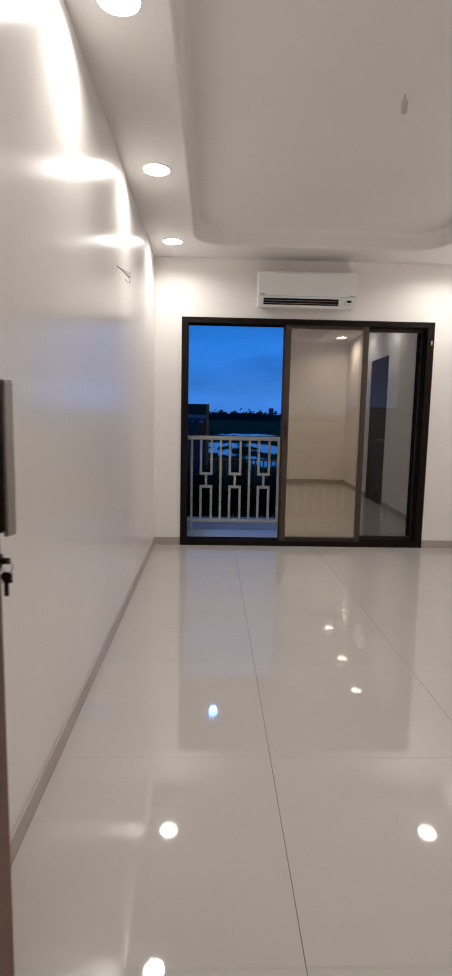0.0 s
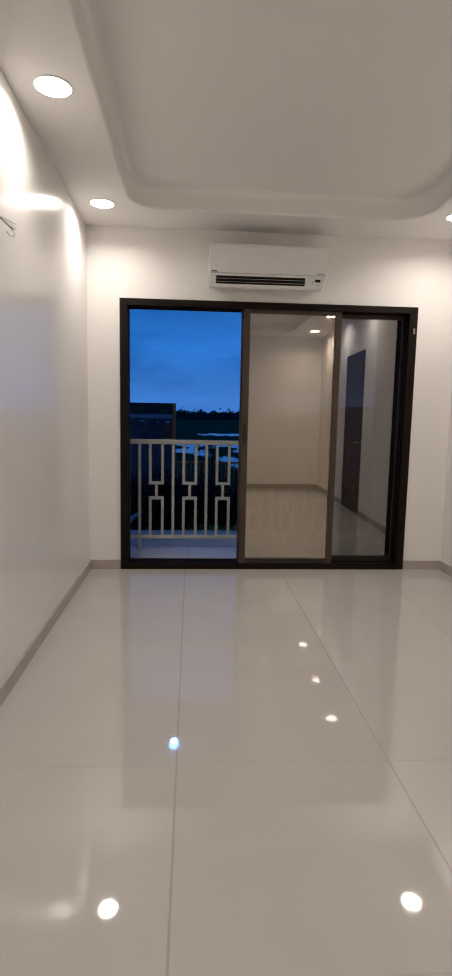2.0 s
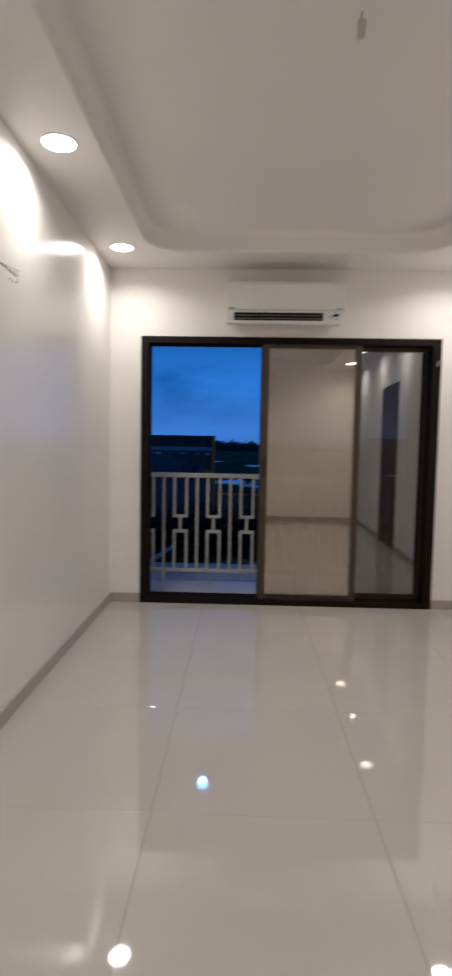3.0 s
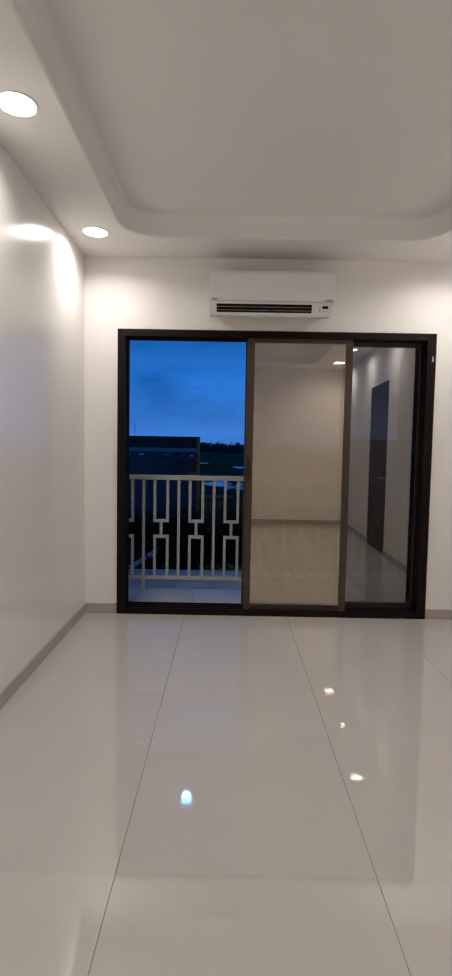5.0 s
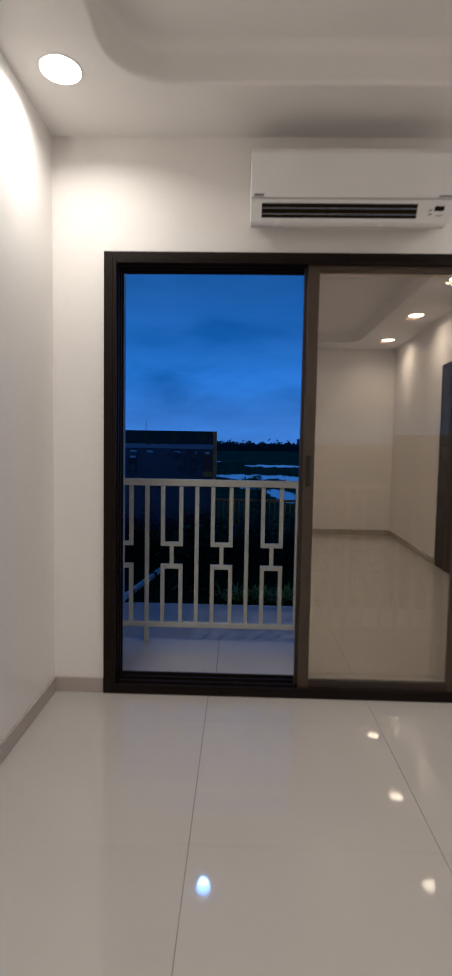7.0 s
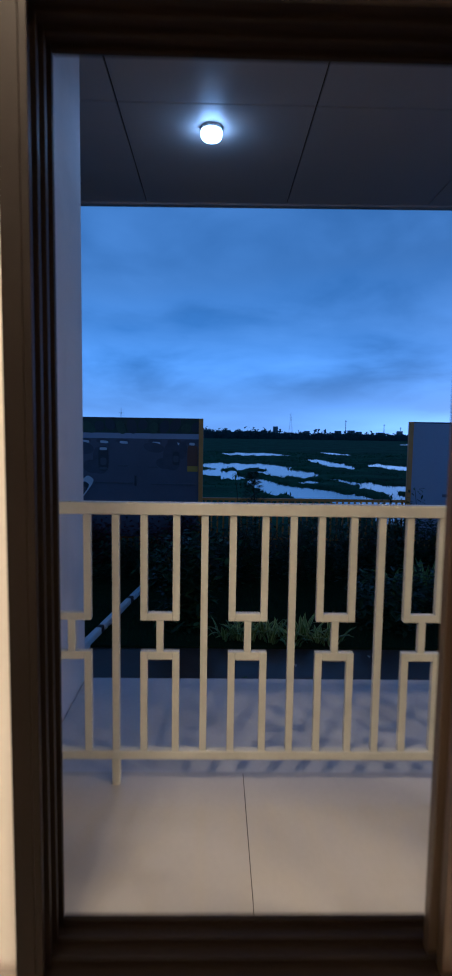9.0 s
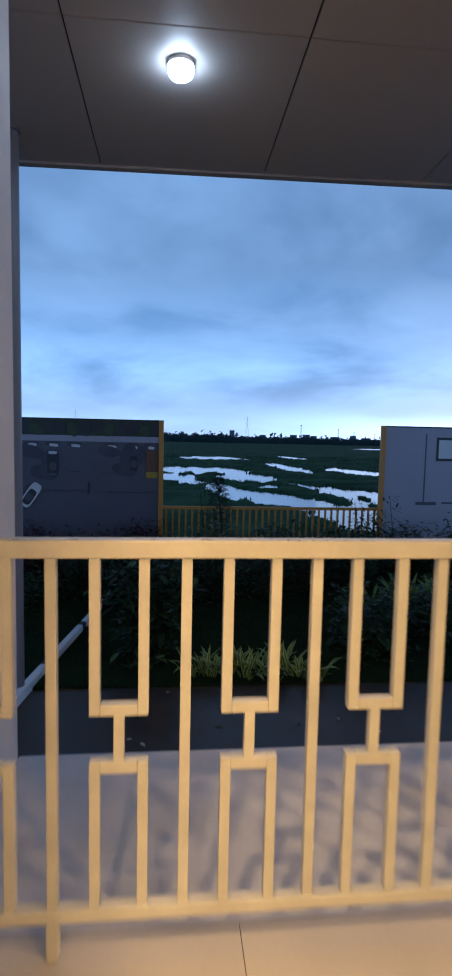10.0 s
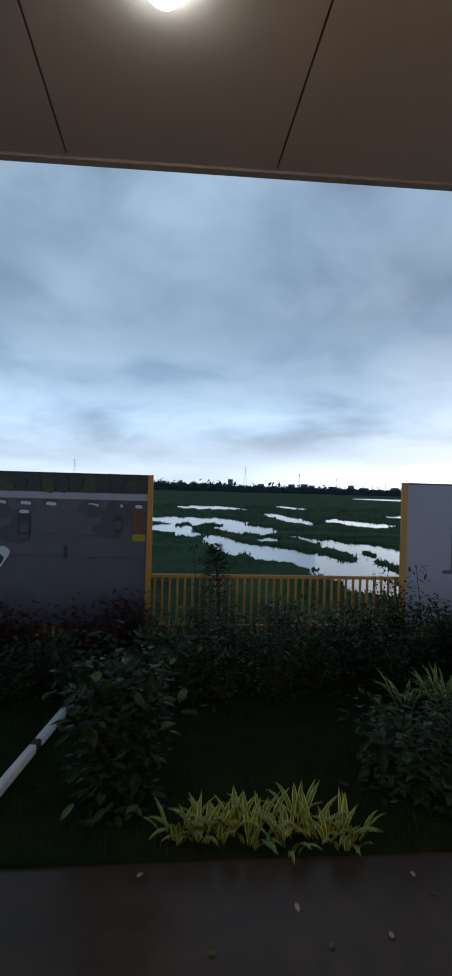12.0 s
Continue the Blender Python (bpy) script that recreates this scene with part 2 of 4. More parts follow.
M_OUTWALL = material("exterior_emulsion", (0.70, 0.66, 0.64), 0.7, var=0.06, scale=2, fine=40, bump=0.3, bump_scale=50, stain=0.2)
M_CANOPY = material("composite_soffit_panel", (0.50, 0.465, 0.43), 0.45, var=0.05, scale=2, fine=40, bump=0.03)
M_JOINT = material("black_sealant", (0.012, 0.012, 0.012), 0.7)
M_TRIM = material("soffit_edge_trim", (0.45, 0.40, 0.36), 0.5)
M_PIPE = material("grey_painted_pipe", (0.17, 0.168, 0.185), 0.5, var=0.1)
M_PAVE = material("wet_dark_paving", (0.052, 0.040, 0.032), 0.40, spec=0.3, var=0.3, scale=5, fine=50, bump=0.5, bump_scale=45, rough_var=0.15)
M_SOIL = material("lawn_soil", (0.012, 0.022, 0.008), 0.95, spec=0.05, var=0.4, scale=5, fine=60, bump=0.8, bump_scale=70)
M_YELLOW = material("yellow_painted_steel", (0.52, 0.23, 0.032), 0.45, var=0.12, scale=8, stain=0.2)
M_BOARD = material("printed_vinyl_lot", (0.094, 0.088, 0.112), 0.5, var=0.16, scale=3, fine=30)
M_BOARD_B = material("printed_vinyl_lilac", (0.36, 0.34, 0.40), 0.5, var=0.06, scale=2, fine=20)
M_PR_TREE = material("print_dark_green", (0.022, 0.038, 0.018), 0.5, var=0.6, scale=9, fine=30)
M_PR_SHADE = material("print_soft_shade", (0.060, 0.057, 0.075), 0.5, var=0.3, scale=7)
M_PR_TREE_B = material("print_mid_green", (0.035, 0.055, 0.022), 0.5, var=0.5, scale=12, fine=40)
M_PR_WHITE = material("print_white", (0.62, 0.62, 0.64), 0.5)
M_PR_DARK = material("print_dark", (0.028, 0.028, 0.036), 0.5)
M_PR_YELLOW = material("print_yellow", (0.34, 0.23, 0.02), 0.5)
M_PR_ORANGE = material("print_orange", (0.12, 0.05, 0.025), 0.5)
M_PR_LINE = material("print_line", (0.072, 0.07, 0.085), 0.5)
M_KERB_W = material("white_kerb_paint", (0.70, 0.74, 0.80), 0.6, var=0.1, stain=0.3)
M_KERB_B = material("black_kerb_paint", (0.03, 0.03, 0.035), 0.6, var=0.2)
M_WOOD = material("brown_wood_veneer", (0.125, 0.062, 0.032), 0.45, var=0.3, scale=9, fine=70, stretch=(9, 9, 0.6), bump=0.1)
M_DARKDOOR = material("dark_laminate_door", (0.014, 0.011, 0.011), 0.5, var=0.15, scale=3, stretch=(6, 6, 0.6))
M_STEEL = material("brushed_steel", (0.42, 0.40, 0.38), 0.28, metal=0.9, var=0.05)
M_BLACKMETAL = material("blackened_metal", (0.03, 0.025, 0.022), 0.35, metal=0.6)
M_WIRE = material("wire_insulation", (0.10, 0.10, 0.11), 0.5)
M_HOOK = material("cream_hook_box", (0.55, 0.52, 0.42), 0.5)


# ---- mesh helpers ----
def box(bm, x0, x1, y0, y1, z0, z1, mi=0):
    vs = [bm.verts.new((x, y, z)) for z in (z0, z1) for y in (y0, y1) for x in (x0, x1)]
    for q in ((0, 2, 3, 1), (4, 5, 7, 6), (0, 1, 5, 4), (2, 6, 7, 3), (0, 4, 6, 2), (1, 3, 7, 5)):
        bm.faces.new([vs[i] for i in q]).material_index = mi
    return vs


def done(name, bm, mats, parent=None, bevel=0.0, segs=2, smooth=False):
    me = bpy.data.meshes.new(name)
    bmesh.ops.recalc_face_normals(bm, faces=bm.faces[:])
    if smooth:
        for f in bm.faces:
            f.smooth = True
    bm.to_mesh(me)
    bm.free()
    for m in (mats if isinstance(mats, (list, tuple)) else [mats]):
        me.materials.append(m)
    o = new(name, me)
    if parent:
        o.parent = parent
    if bevel:
        md = o.modifiers.new("bevel", "BEVEL")
        md.width, md.segments, md.limit_method = bevel, segs, "ANGLE"
    return o


def block(name, x0, x1, y0, y1, z0, z1, mat, parent=None, bevel=0.0):
    bm = bmesh.new()
    box(bm, x0, x1, y0, y1, z0, z1)
    return done(name, bm, mat, parent, bevel)


def tube(bm, pts, r, n=10, mi=0, cap=True):
    rings = []
    for i, p in enumerate(pts):
        p = Vector(p)
        d = (Vector(pts[min(i + 1, len(pts) - 1)]) - Vector(pts[max(i - 1, 0)])).normalized()
        a = d.orthogonal().normalized()
        b = d.cross(a)
        rr = r[i] if isinstance(r, (list, tuple)) else r
        rings.append([bm.verts.new(p + rr * (math.cos(2 * math.pi * k / n) * a + math.sin(2 * math.pi * k / n) * b)) for k in range(n)])
    for q, s in zip(rings, rings[1:]):
        # keep the rings matched
        off = min(range(n), key=lambda o: (q[0].co - s[o].co).length)
        for k in range(n):
            bm.faces.new((q[k], q[(k + 1) % n], s[(k + 1 + off) % n], s[(k + off) % n])).material_index = mi
    if cap:
        bm.faces.new(rings[0]).material_index = mi
        bm.faces.new(rings[-1]).material_index = mi


def lathe(bm, prof, centre, n=32, mi=0):
    """prof: rows of radius and z, from the axis outwards or along the side."""
    cx, cy, cz = centre
    rings = []
    for r, z in prof:
        rings.append([bm.verts.new((cx + r * math.cos(2 * math.pi * k / n), cy + r * math.sin(2 * math.pi * k / n), cz + z)) for k in range(n)])
    for q, s in zip(rings, rings[1:]):
        for k in range(n):
            bm.faces.new((q[k], q[(k + 1) % n], s[(k + 1) % n], s[k])).material_index = mi
    return rings


def structure(o, label, category=""):
    return tagged(o, label, category, kind="structure")


# ---- room shell ----
RW0, RW1 = 3.08, 3.25      # room width at the glass wall and at the back
BACK = -5.6
CEIL = 2.80


def right_x(y):
    return RW0 + (RW1 - RW0) * (y / BACK)


# glass wall, in four pieces round the opening, one mesh
DX0, DX1, DTOP = 0.262, 2.735, 2.25
bm = bmesh.new()
box(bm, -0.2, DX0, 0.0, 0.18, -0.1, 3.2)
box(bm, DX1, 3.7, 0.0, 0.18, -0.1, 3.2)
box(bm, DX0, DX1, 0.0, 0.18, DTOP, 3.2)
structure(done("wall_north", bm, M_WALL), "white painted wall round a wide sliding door", "wall")
structure(block("wall_west", -0.2, 0.0, BACK - 0.2, 0.0, -0.1, 3.2, M_WALL_GLOSS), "long white wall with a soft sheen", "wall")

# right wall, a little out of square, with a recessed doorway
bm = bmesh.new()
D0, D1, DH = -3.45, -2.45, 2.25


def slant_box(bm, y0, y1, z0, z1, x_off=0.0, thick=0.25, mi=0):
    a, b = right_x(y0) + x_off, right_x(y1) + x_off
    vs = [bm.verts.new(p) for p in ((a, y0, z0), (a + thick, y0, z0), (b + thick, y1, z0), (b, y1, z0),
                                    (a, y0, z1), (a + thick, y0, z1), (b + thick, y1, z1), (b, y1, z1))]
    for q in ((0, 3, 2, 1), (4, 5, 6, 7), (0, 1, 5, 4), (1, 2, 6, 5), (2, 3, 7, 6), (3, 0, 4, 7)):
        bm.faces.new([vs[i] for i in q]).material_index = mi


slant_box(bm, BACK - 0.2, D0, -0.1, 3.2)
slant_box(bm, D1, 0.0, -0.1, 3.2)
slant_box(bm, D0, D1, DH, 3.2)
structure(done("wall_east", bm, M_WALL), "white wall with one dark door", "wall")
bm = bmesh.new()
slant_box(bm, D0 + 0.004, D1 - 0.004, 0.006, DH - 0.004, 0.004, 0.04)
inner = structure(done("door_1", bm, M_DARKDOOR), "closed dark brown flush door", "door")
bm = bmesh.new()
tube(bm, [(right_x(D1) + 0.008, D1 - 0.07, 1.0), (right_x(D1) - 0.04, D1 - 0.07, 1.0), (right_x(D1) - 0.04, D1 - 0.19, 1.0)], 0.009)
done("handle", bm, M_STEEL, inner)

# back wall with the entrance that the walk starts in, and a short lobby behind it
EX0, EX1, EH = 0.07, 1.15, 2.12
bm = bmesh.new()
box(bm, 0.0, EX0, BACK - 0.18, BACK, -0.1, 3.2)
box(bm, EX1, 3.7, BACK - 0.18, BACK, -0.1, 3.2)
box(bm, EX0, EX1, BACK - 0.18, BACK, EH, 3.2)
structure(done("wall_south", bm, M_WALL), "white back wall with the entrance opening", "wall")
bm = bmesh.new()
box(bm, -0.2, 0.0, -7.2, BACK - 0.2, -0.1, 3.2)
box(bm, 1.6, 1.8, -7.2, BACK - 0.18, -0.1, 3.2)
box(bm, 0.0, 1.6, -7.2, -7.0, -0.1, 3.2)
structure(done("wall_lobby", bm, M_WALL), "plain lobby walls outside the entrance", "wall")
structure(block("floor_lobby", -0.2, 1.8, -7.2, BACK - 0.001, -0.1, -0.004, M_TILE), "plain lobby floor", "floor")

# ceiling: a lowered border round a shallow tray with rounded corners and soft edges


def round_loop(x0, x1, y0, y1, r, z, n=8):
    pts = []
    for cx, cy, a0 in ((x1 - r, y1 - r, 0), (x0 + r, y1 - r, 90), (x0 + r, y0 + r, 180), (x1 - r, y0 + r, 270)):
        for k in range(n + 1):
            a = radians(a0 + 90 * k / n)
            pts.append((cx + r * math.cos(a), cy + r * math.sin(a), z))
    return pts


TX0, TX1, TY0, TY1, TR, TZ = 0.40, 2.58, -5.15, -0.40, 0.26, 2.95
loops = [round_loop(-0.2, 3.7, -7.2, 0.19, 0.001, CEIL)]
for k in range(7):                       # rounded lower lip
    a = radians(90 * k / 6)
    o = 0.018 * (1 - math.sin(a))
    loops.append(round_loop(TX0 - o, TX1 + o, TY0 - o, TY1 + o, TR + o, CEIL + 0.018 * (1 - math.cos(a))))
for k in range(7):                       # hollow cove up to the tray
    a = radians(90 * k / 6)
    o = -0.05 * (1 - math.cos(a))
    loops.append(round_loop(TX0 - o, TX1 + o, TY0 - o, TY1 + o, TR + o, TZ - 0.05 + 0.05 * math.sin(a)))
bm = bmesh.new()
rings = [[bm.verts.new(p) for p in lp] for lp in loops]
for q, s in zip(rings, rings[1:]):
    for k in range(len(q)):
        f = bm.faces.new((q[k], q[(k + 1) % len(q)], s[(k + 1) % len(q)], s[k]))
        f.smooth = q is not rings[0]
bm.faces.new(rings[-1])
top = [bm.verts.new((v.co.x, v.co.y, 3.2)) for v in rings[0]]
for k in range(len(top)):
    bm.faces.new((rings[0][k], rings[0][(k + 1) % len(top)], top[(k + 1) % len(top)], top[k]))
bm.faces.new(top)
structure(done("ceiling", bm, M_CEIL), "white false ceiling with a shallow rounded tray", "ceiling")

# skirting
bm = bmesh.new()
box(bm, 0.0, 0.012, BACK + 0.012, -0.012, 0.0, 0.078)
box(bm, 0.0, DX0 - 0.002, -0.012, 0.0, 0.0, 0.078)
box(bm, DX1 + 0.002, RW0, -0.012, 0.0, 0.0, 0.078)
box(bm, EX1 + 0.002, 3.3, BACK, BACK + 0.012, 0.0, 0.078)
slant_box(bm, BACK + 0.012, D0 - 0.004, 0.0, 0.078, -0.012, 0.012)
slant_box(bm, D1 + 0.004, -0.012, 0.0, 0.078, -0.012, 0.012)
structure(done("baseboard", bm, M_SKIRT, bevel=0.003), "low grey-beige tile skirting", "skirting")


# ---- sliding door ----
def sliding_door():
    root = structure(new("door_2"), "wide three-track sliding glass door in dark bronze aluminium, one third open", "door")
    bm = bmesh.new()
    # outer frame: jambs, head and sill, each with ribs between the tracks
    for x0, x1 in ((DX0, DX0 + 0.045), (DX1 - 0.05, DX1)):
        box(bm, x0, x1, -0.02, 0.17, 0.0, DTOP)
    box(bm, DX0 + 0.045, DX1 - 0.05, -0.02, 0.17, DTOP - 0.038, DTOP)
    box(bm, DX0 + 0.045, DX1 - 0.05, -0.02, 0.17, 0.0, 0.028)
    for y in (-0.02, 0.036, 0.092, 0.148):
        box(bm, DX0 + 0.045, DX0 + 0.063, y, y + 0.016, 0.028, DTOP - 0.038)
        box(bm, DX1 - 0.068, DX1 - 0.05, y, y + 0.016, 0.028, DTOP - 0.038)
        box(bm, DX0 + 0.063, DX1 - 0.068, y, y + 0.016, DTOP - 0.054, DTOP - 0.038)
        box(bm, DX0 + 0.063, DX1 - 0.068, y, y + 0.016, 0.028, 0.05)
    done("frame", bm, M_BRONZE, root, 0.002)

    def leaf(x0, x1, y, mat_glass, right_wide=0.055, left_wide=0.055, dark_side=False):
        bm = bmesh.new()
        z0, z1 = 0.03, DTOP - 0.040
        box(bm, x0, x0 + left_wide, y, y + 0.034, z0, z1)
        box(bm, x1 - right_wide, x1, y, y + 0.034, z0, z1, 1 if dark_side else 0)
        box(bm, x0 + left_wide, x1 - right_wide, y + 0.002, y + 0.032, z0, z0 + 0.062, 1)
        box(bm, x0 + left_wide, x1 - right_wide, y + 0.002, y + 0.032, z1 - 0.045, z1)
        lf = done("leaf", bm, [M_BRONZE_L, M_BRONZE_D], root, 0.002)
        bm = bmesh.new()
        box(bm, x0 + left_wide - 0.006, x1 - right_wide + 0.006, y + 0.014, y + 0.019, z0 + 0.058, z1 - 0.041)
        g = done("pane", bm, mat_glass, lf)
        g.visible_shadow = False
        return lf

    mid = leaf(1.275, 2.096, 0.0, M_GLASS, right_wide=0.052)
    leaf(1.262, 2.085, 0.056, M_GLASS)
    leaf(2.062, 2.684, 0.112, M_GLASS_B, right_wide=0.028, left_wide=0.05, dark_side=True)
    bm = bmesh.new()                         # small steel catch on the closing jamb
    box(bm, DX1 - 0.034, DX1 - 0.020, -0.026, -0.020, 2.03, 2.075)
    done("catch", bm, M_STEEL, root, 0.002)
    bm = bmesh.new()                         # flush pull on the meeting stile
    box(bm, 1.288, 1.312, -0.006, 0.0, 1.10, 1.26)
    box(bm, 1.294, 1.306, -0.010, -0.006, 1.12, 1.24)
    done("handle", bm, M_BLACKMETAL, mid, 0.003)
    return root


sliding_door()


# ---- lamps ----
def downlight():
    bm = bmesh.new()
    lathe(bm, [(0.083, 0.002), (0.084, -0.003), (0.083, -0.006), (0.080, -0.007)], (0, 0, 0), 40)
    rim = done("ceiling_downlight", bm, M_AC, smooth=True)
    bm = bmesh.new()
    lathe(bm, [(0.0001, -0.010), (0.030, -0.010), (0.068, -0.0095), (0.0805, -0.0075), (0.0805, -0.002)], (0, 0, 0), 40)
    done("diffuser", bm, M_LAMP, rim, smooth=True)
    return tagged(rim, "round white recessed downlight, switched on", "downlight", "downlights in the ceiling border")


first = downlight()
first.matrix_basis = pose(*LEFT_LAMPS[0], CEIL)
for x, y in LEFT_LAMPS[1:] + RIGHT_LAMPS:
    copy_thing(first, pose(x, y, CEIL))


# ---- air conditioner ----
def air_conditioner():
    x0, x1 = 0.978, 1.902
    root = new("air_conditioner")
    root.location = ((x0 + x1) / 2, 0, 2.340)
    tagged(root, "white wall-mounted split air conditioner with dark louvre slot", "air conditioner")
    w = (x1 - x0) / 2
    # body: side profile swept across the width
    prof = [(-0.001, 0.050), (-0.06, 0.020), (-0.12, -0.012), (-0.155, -0.018), (-0.172, -0.008), (-0.207, 0.078), (-0.214, 0.282), (-0.200, 0.306), (-0.16, 0.313), (-0.001, 0.313)]
    bm = bmesh.new()
    a = [bm.verts.new((-w, y, z)) for y, z in prof]
    b = [bm.verts.new((w - 0.3 * max(0.0, 0.07 - z), y, z)) for y, z in prof]   # the right end is cut back below
    for k in range(len(prof)):
        j = (k + 1) % len(prof)
        bm.faces.new((a[k], a[j], b[j], b[k]))
    bm.faces.new(a); bm.faces.new(b)
    done("body", bm, M_AC, root, 0.006, 3)
    bm = bmesh.new()                         # seam between front cover and base
    box(bm, -w + 0.004, w - 0.004, -0.2155, -0.205, 0.083, 0.085)
    done("seam", bm, M_AC_SEAM, root)
    bm = bmesh.new()                         # unseen dark intake added on top to deepen the ceiling shade; slats over it
    box(bm, -w + 0.03, w - 0.03, -0.150, -0.006, 0.311, 0.3145)
    done("intake", bm, M_AC_DARK, root)
    bm = bmesh.new()
    for k in range(7):
        box(bm, -w + 0.03, w - 0.03, -0.145 + 0.02 * k, -0.142 + 0.02 * k, 0.3135, 0.3175)
    done("intake_slats", bm, M_AC_DARK, root)
    bm = bmesh.new()                         # outlet slot, tilted as the lower face
    m = Matrix.Translation((0, -0.1895, 0.036)) @ Matrix.Rotation(radians(22.1), 4, "X")
    box(bm, -w + 0.052, w - 0.165, -0.0025, 0.012, -0.029, 0.033)
    bmesh.ops.transform(bm, matrix=m, verts=bm.verts[:])
    done("outlet", bm, M_AC_DARK, root, 0.004)
    bm = bmesh.new()
    for dz in (-0.012, 0.012):
        box(bm, -w + 0.054, w - 0.167, -0.0055, 0.004, dz - 0.0012, dz + 0.0012)
    bmesh.ops.transform(bm, matrix=m, verts=bm.verts[:])
    done("louvre", bm, M_AC_SEAM, root)
    bm = bmesh.new()                         # small display window
    box(bm, w - 0.088, w - 0.045, -0.004, 0.004, 0.004, 0.024)
    bmesh.ops.transform(bm, matrix=m, verts=bm.verts[:])
    done("display", bm, M_AC_DARK, root, 0.002)
    for xa, xb, za, zb in ((w - 0.112, w - 0.100, -0.012, -0.006), (w - 0.112, w - 0.100, 0.004, 0.010), (w - 0.080, w - 0.050, -0.016, -0.013)):
        bm = bmesh.new()
        box(bm, xa, xb, -0.004, 0.004, za, zb)
        bmesh.ops.transform(bm, matrix=m, verts=bm.verts[:])
        done("button", bm, M_AC_GREY, root)
    bm = bmesh.new()                         # maker's marks as plain bars
    box(bm, -w + 0.018, -w + 0.062, -0.2165, -0.212, 0.092, 0.100)
    done("mark", bm, M_AC_GREY, root)
    bm = bmesh.new()
    box(bm, w - 0.075, w - 0.018, -0.2165, -0.212, 0.093, 0.098)
    done("mark", bm, M_AC_GREY, root)
    return root


air_conditioner()


# ---- entrance door leaf standing open, with pull handle and keys ----
def entrance_door():
    root = new("entrance_door")
    root.matrix_basis = pose(0.081, -5.56, 0, 0, 0, 83.9)
    tagged(root, "brown wooden entrance door standing open against the wall", "door")
    W = 1.03
    block("leaf", 0.0, W, 0.0, 0.04, 0.008, 2.09, M_WOOD, root, 0.003)
    bm = bmesh.new()                         # long flat pull on two stand-offs
    box(bm, W - 0.070, W - 0.040, -0.051, -0.040, 1.086, 1.346)
    done("pull_handle", bm, M_STEEL, root, 0.004)
    bm = bmesh.new()
    box(bm, W - 0.10, W - 0.03, -0.006, 0.0, 1.083, 1.349)
    box(bm, W - 0.075, W - 0.050, -0.0405, -0.004, 1.094, 1.338)
    done("handle_plate", bm, M_BLACKMETAL, root, 0.002)
    bm = bmesh.new()
    tube(bm, [(W - 0.035, 0.0, 1.036), (W - 0.035, -0.016, 1.036)], 0.013, 16)
    tube(bm, [(W - 0.035, -0.015, 1.036), (W - 0.035, -0.032, 1.036)], 0.006, 8)
    done("lock", bm, M_BLACKMETAL, root)
    bm = bmesh.new()                         # ring and hanging keys
    tube(bm, [(W - 0.035, -0.028 + 0.010 * math.sin(a), 1.025 + 0.010 * math.cos(a)) for a in np.linspace(0, 6.28, 17)], 0.0009, 6, cap=False)
    lathe(bm, [(0.0001, 0.0), (0.0095, 0.0), (0.0095, 0.003), (0.0001, 0.003)], (0, 0, 0), 14)
    bmesh.ops.transform(bm, matrix=Matrix.Translation((W - 0.036, -0.027, 1.008)) @ Matrix.Rotation(radians(-90), 4, "Y"), verts=bm.verts[-56:])
    box(bm, W - 0.039, W - 0.036, -0.031, -0.023, 0.974, 1.002)
    box(bm, W - 0.033, W - 0.030, -0.035, -0.017, 0.996, 1.014)
    box(bm, W - 0.033, W - 0.030, -0.027, -0.020, 0.977, 0.996)
    done("keys", bm, M_BLACKMETAL, root, 0.0015)
    return root


entrance_door()

# door frame of the entrance
bm = bmesh.new()
box(bm, EX0, EX0 + 0.012, BACK - 0.19, BACK - 0.02, 0, EH - 0.012)
box(bm, EX1 - 0.02, EX1, BACK - 0.19, BACK + 0.01, 0, EH - 0.02)
box(bm, EX0, EX1, BACK - 0.19, BACK - 0.02, EH - 0.012, EH)
structure(done("trim", bm, M_WOOD), "brown wooden entrance frame", "door frame")


# ---- loose wires on the wall, hook in the tray ----
WIRES = (-2.14, 2.155)


def wall_wires():
    """Five wire ends fanning out of a small hole, one bent back into a hook."""
    bm = bmesh.new()
    y, z = WIRES
    lathe(bm, [(0.0001, 0.002), (0.010, 0.002), (0.011, 0.0)], (0, 0, 0), 12)
    bmesh.ops.transform(bm, matrix=Matrix.Translation((0, y, z)) @ Matrix.Rotation(radians(90), 4, "Y"), verts=bm.verts[:])
    for ty, tz, sag in ((0.12, -0.022, 0.003), (0.115, -0.045, 0.0), (0.10, -0.06, 0.004), (0.06, -0.07, 0.0)):
        tube(bm, [(0.0, y, z), (0.03, y + ty * 0.35, z + tz * 0.30), (0.06, y + ty * 0.7, z + tz * 0.66 - sag), (0.085, y + ty, z + tz)], 0.0017, 6)
    tube(bm, [(0.0, y, z), (0.035, y + 0.04, z - 0.026), (0.072, y + 0.09, z - 0.062), (0.082, y + 0.102, z - 0.085), (0.076, y + 0.094, z - 0.102),
              (0.060, y + 0.075, z - 0.098), (0.050, y + 0.062, z - 0.080)], 0.0022, 6)
    for v in bm.verts:                       # short ends
        v.co = Vector((v.co.x * 0.78, y + (v.co.y - y) * 0.80, z + (v.co.z - z) * 0.74))
    return tagged(done("wires", bm, M_WIRE), "loose grey wire ends sticking out of the wall", "wires")


wall_wires()


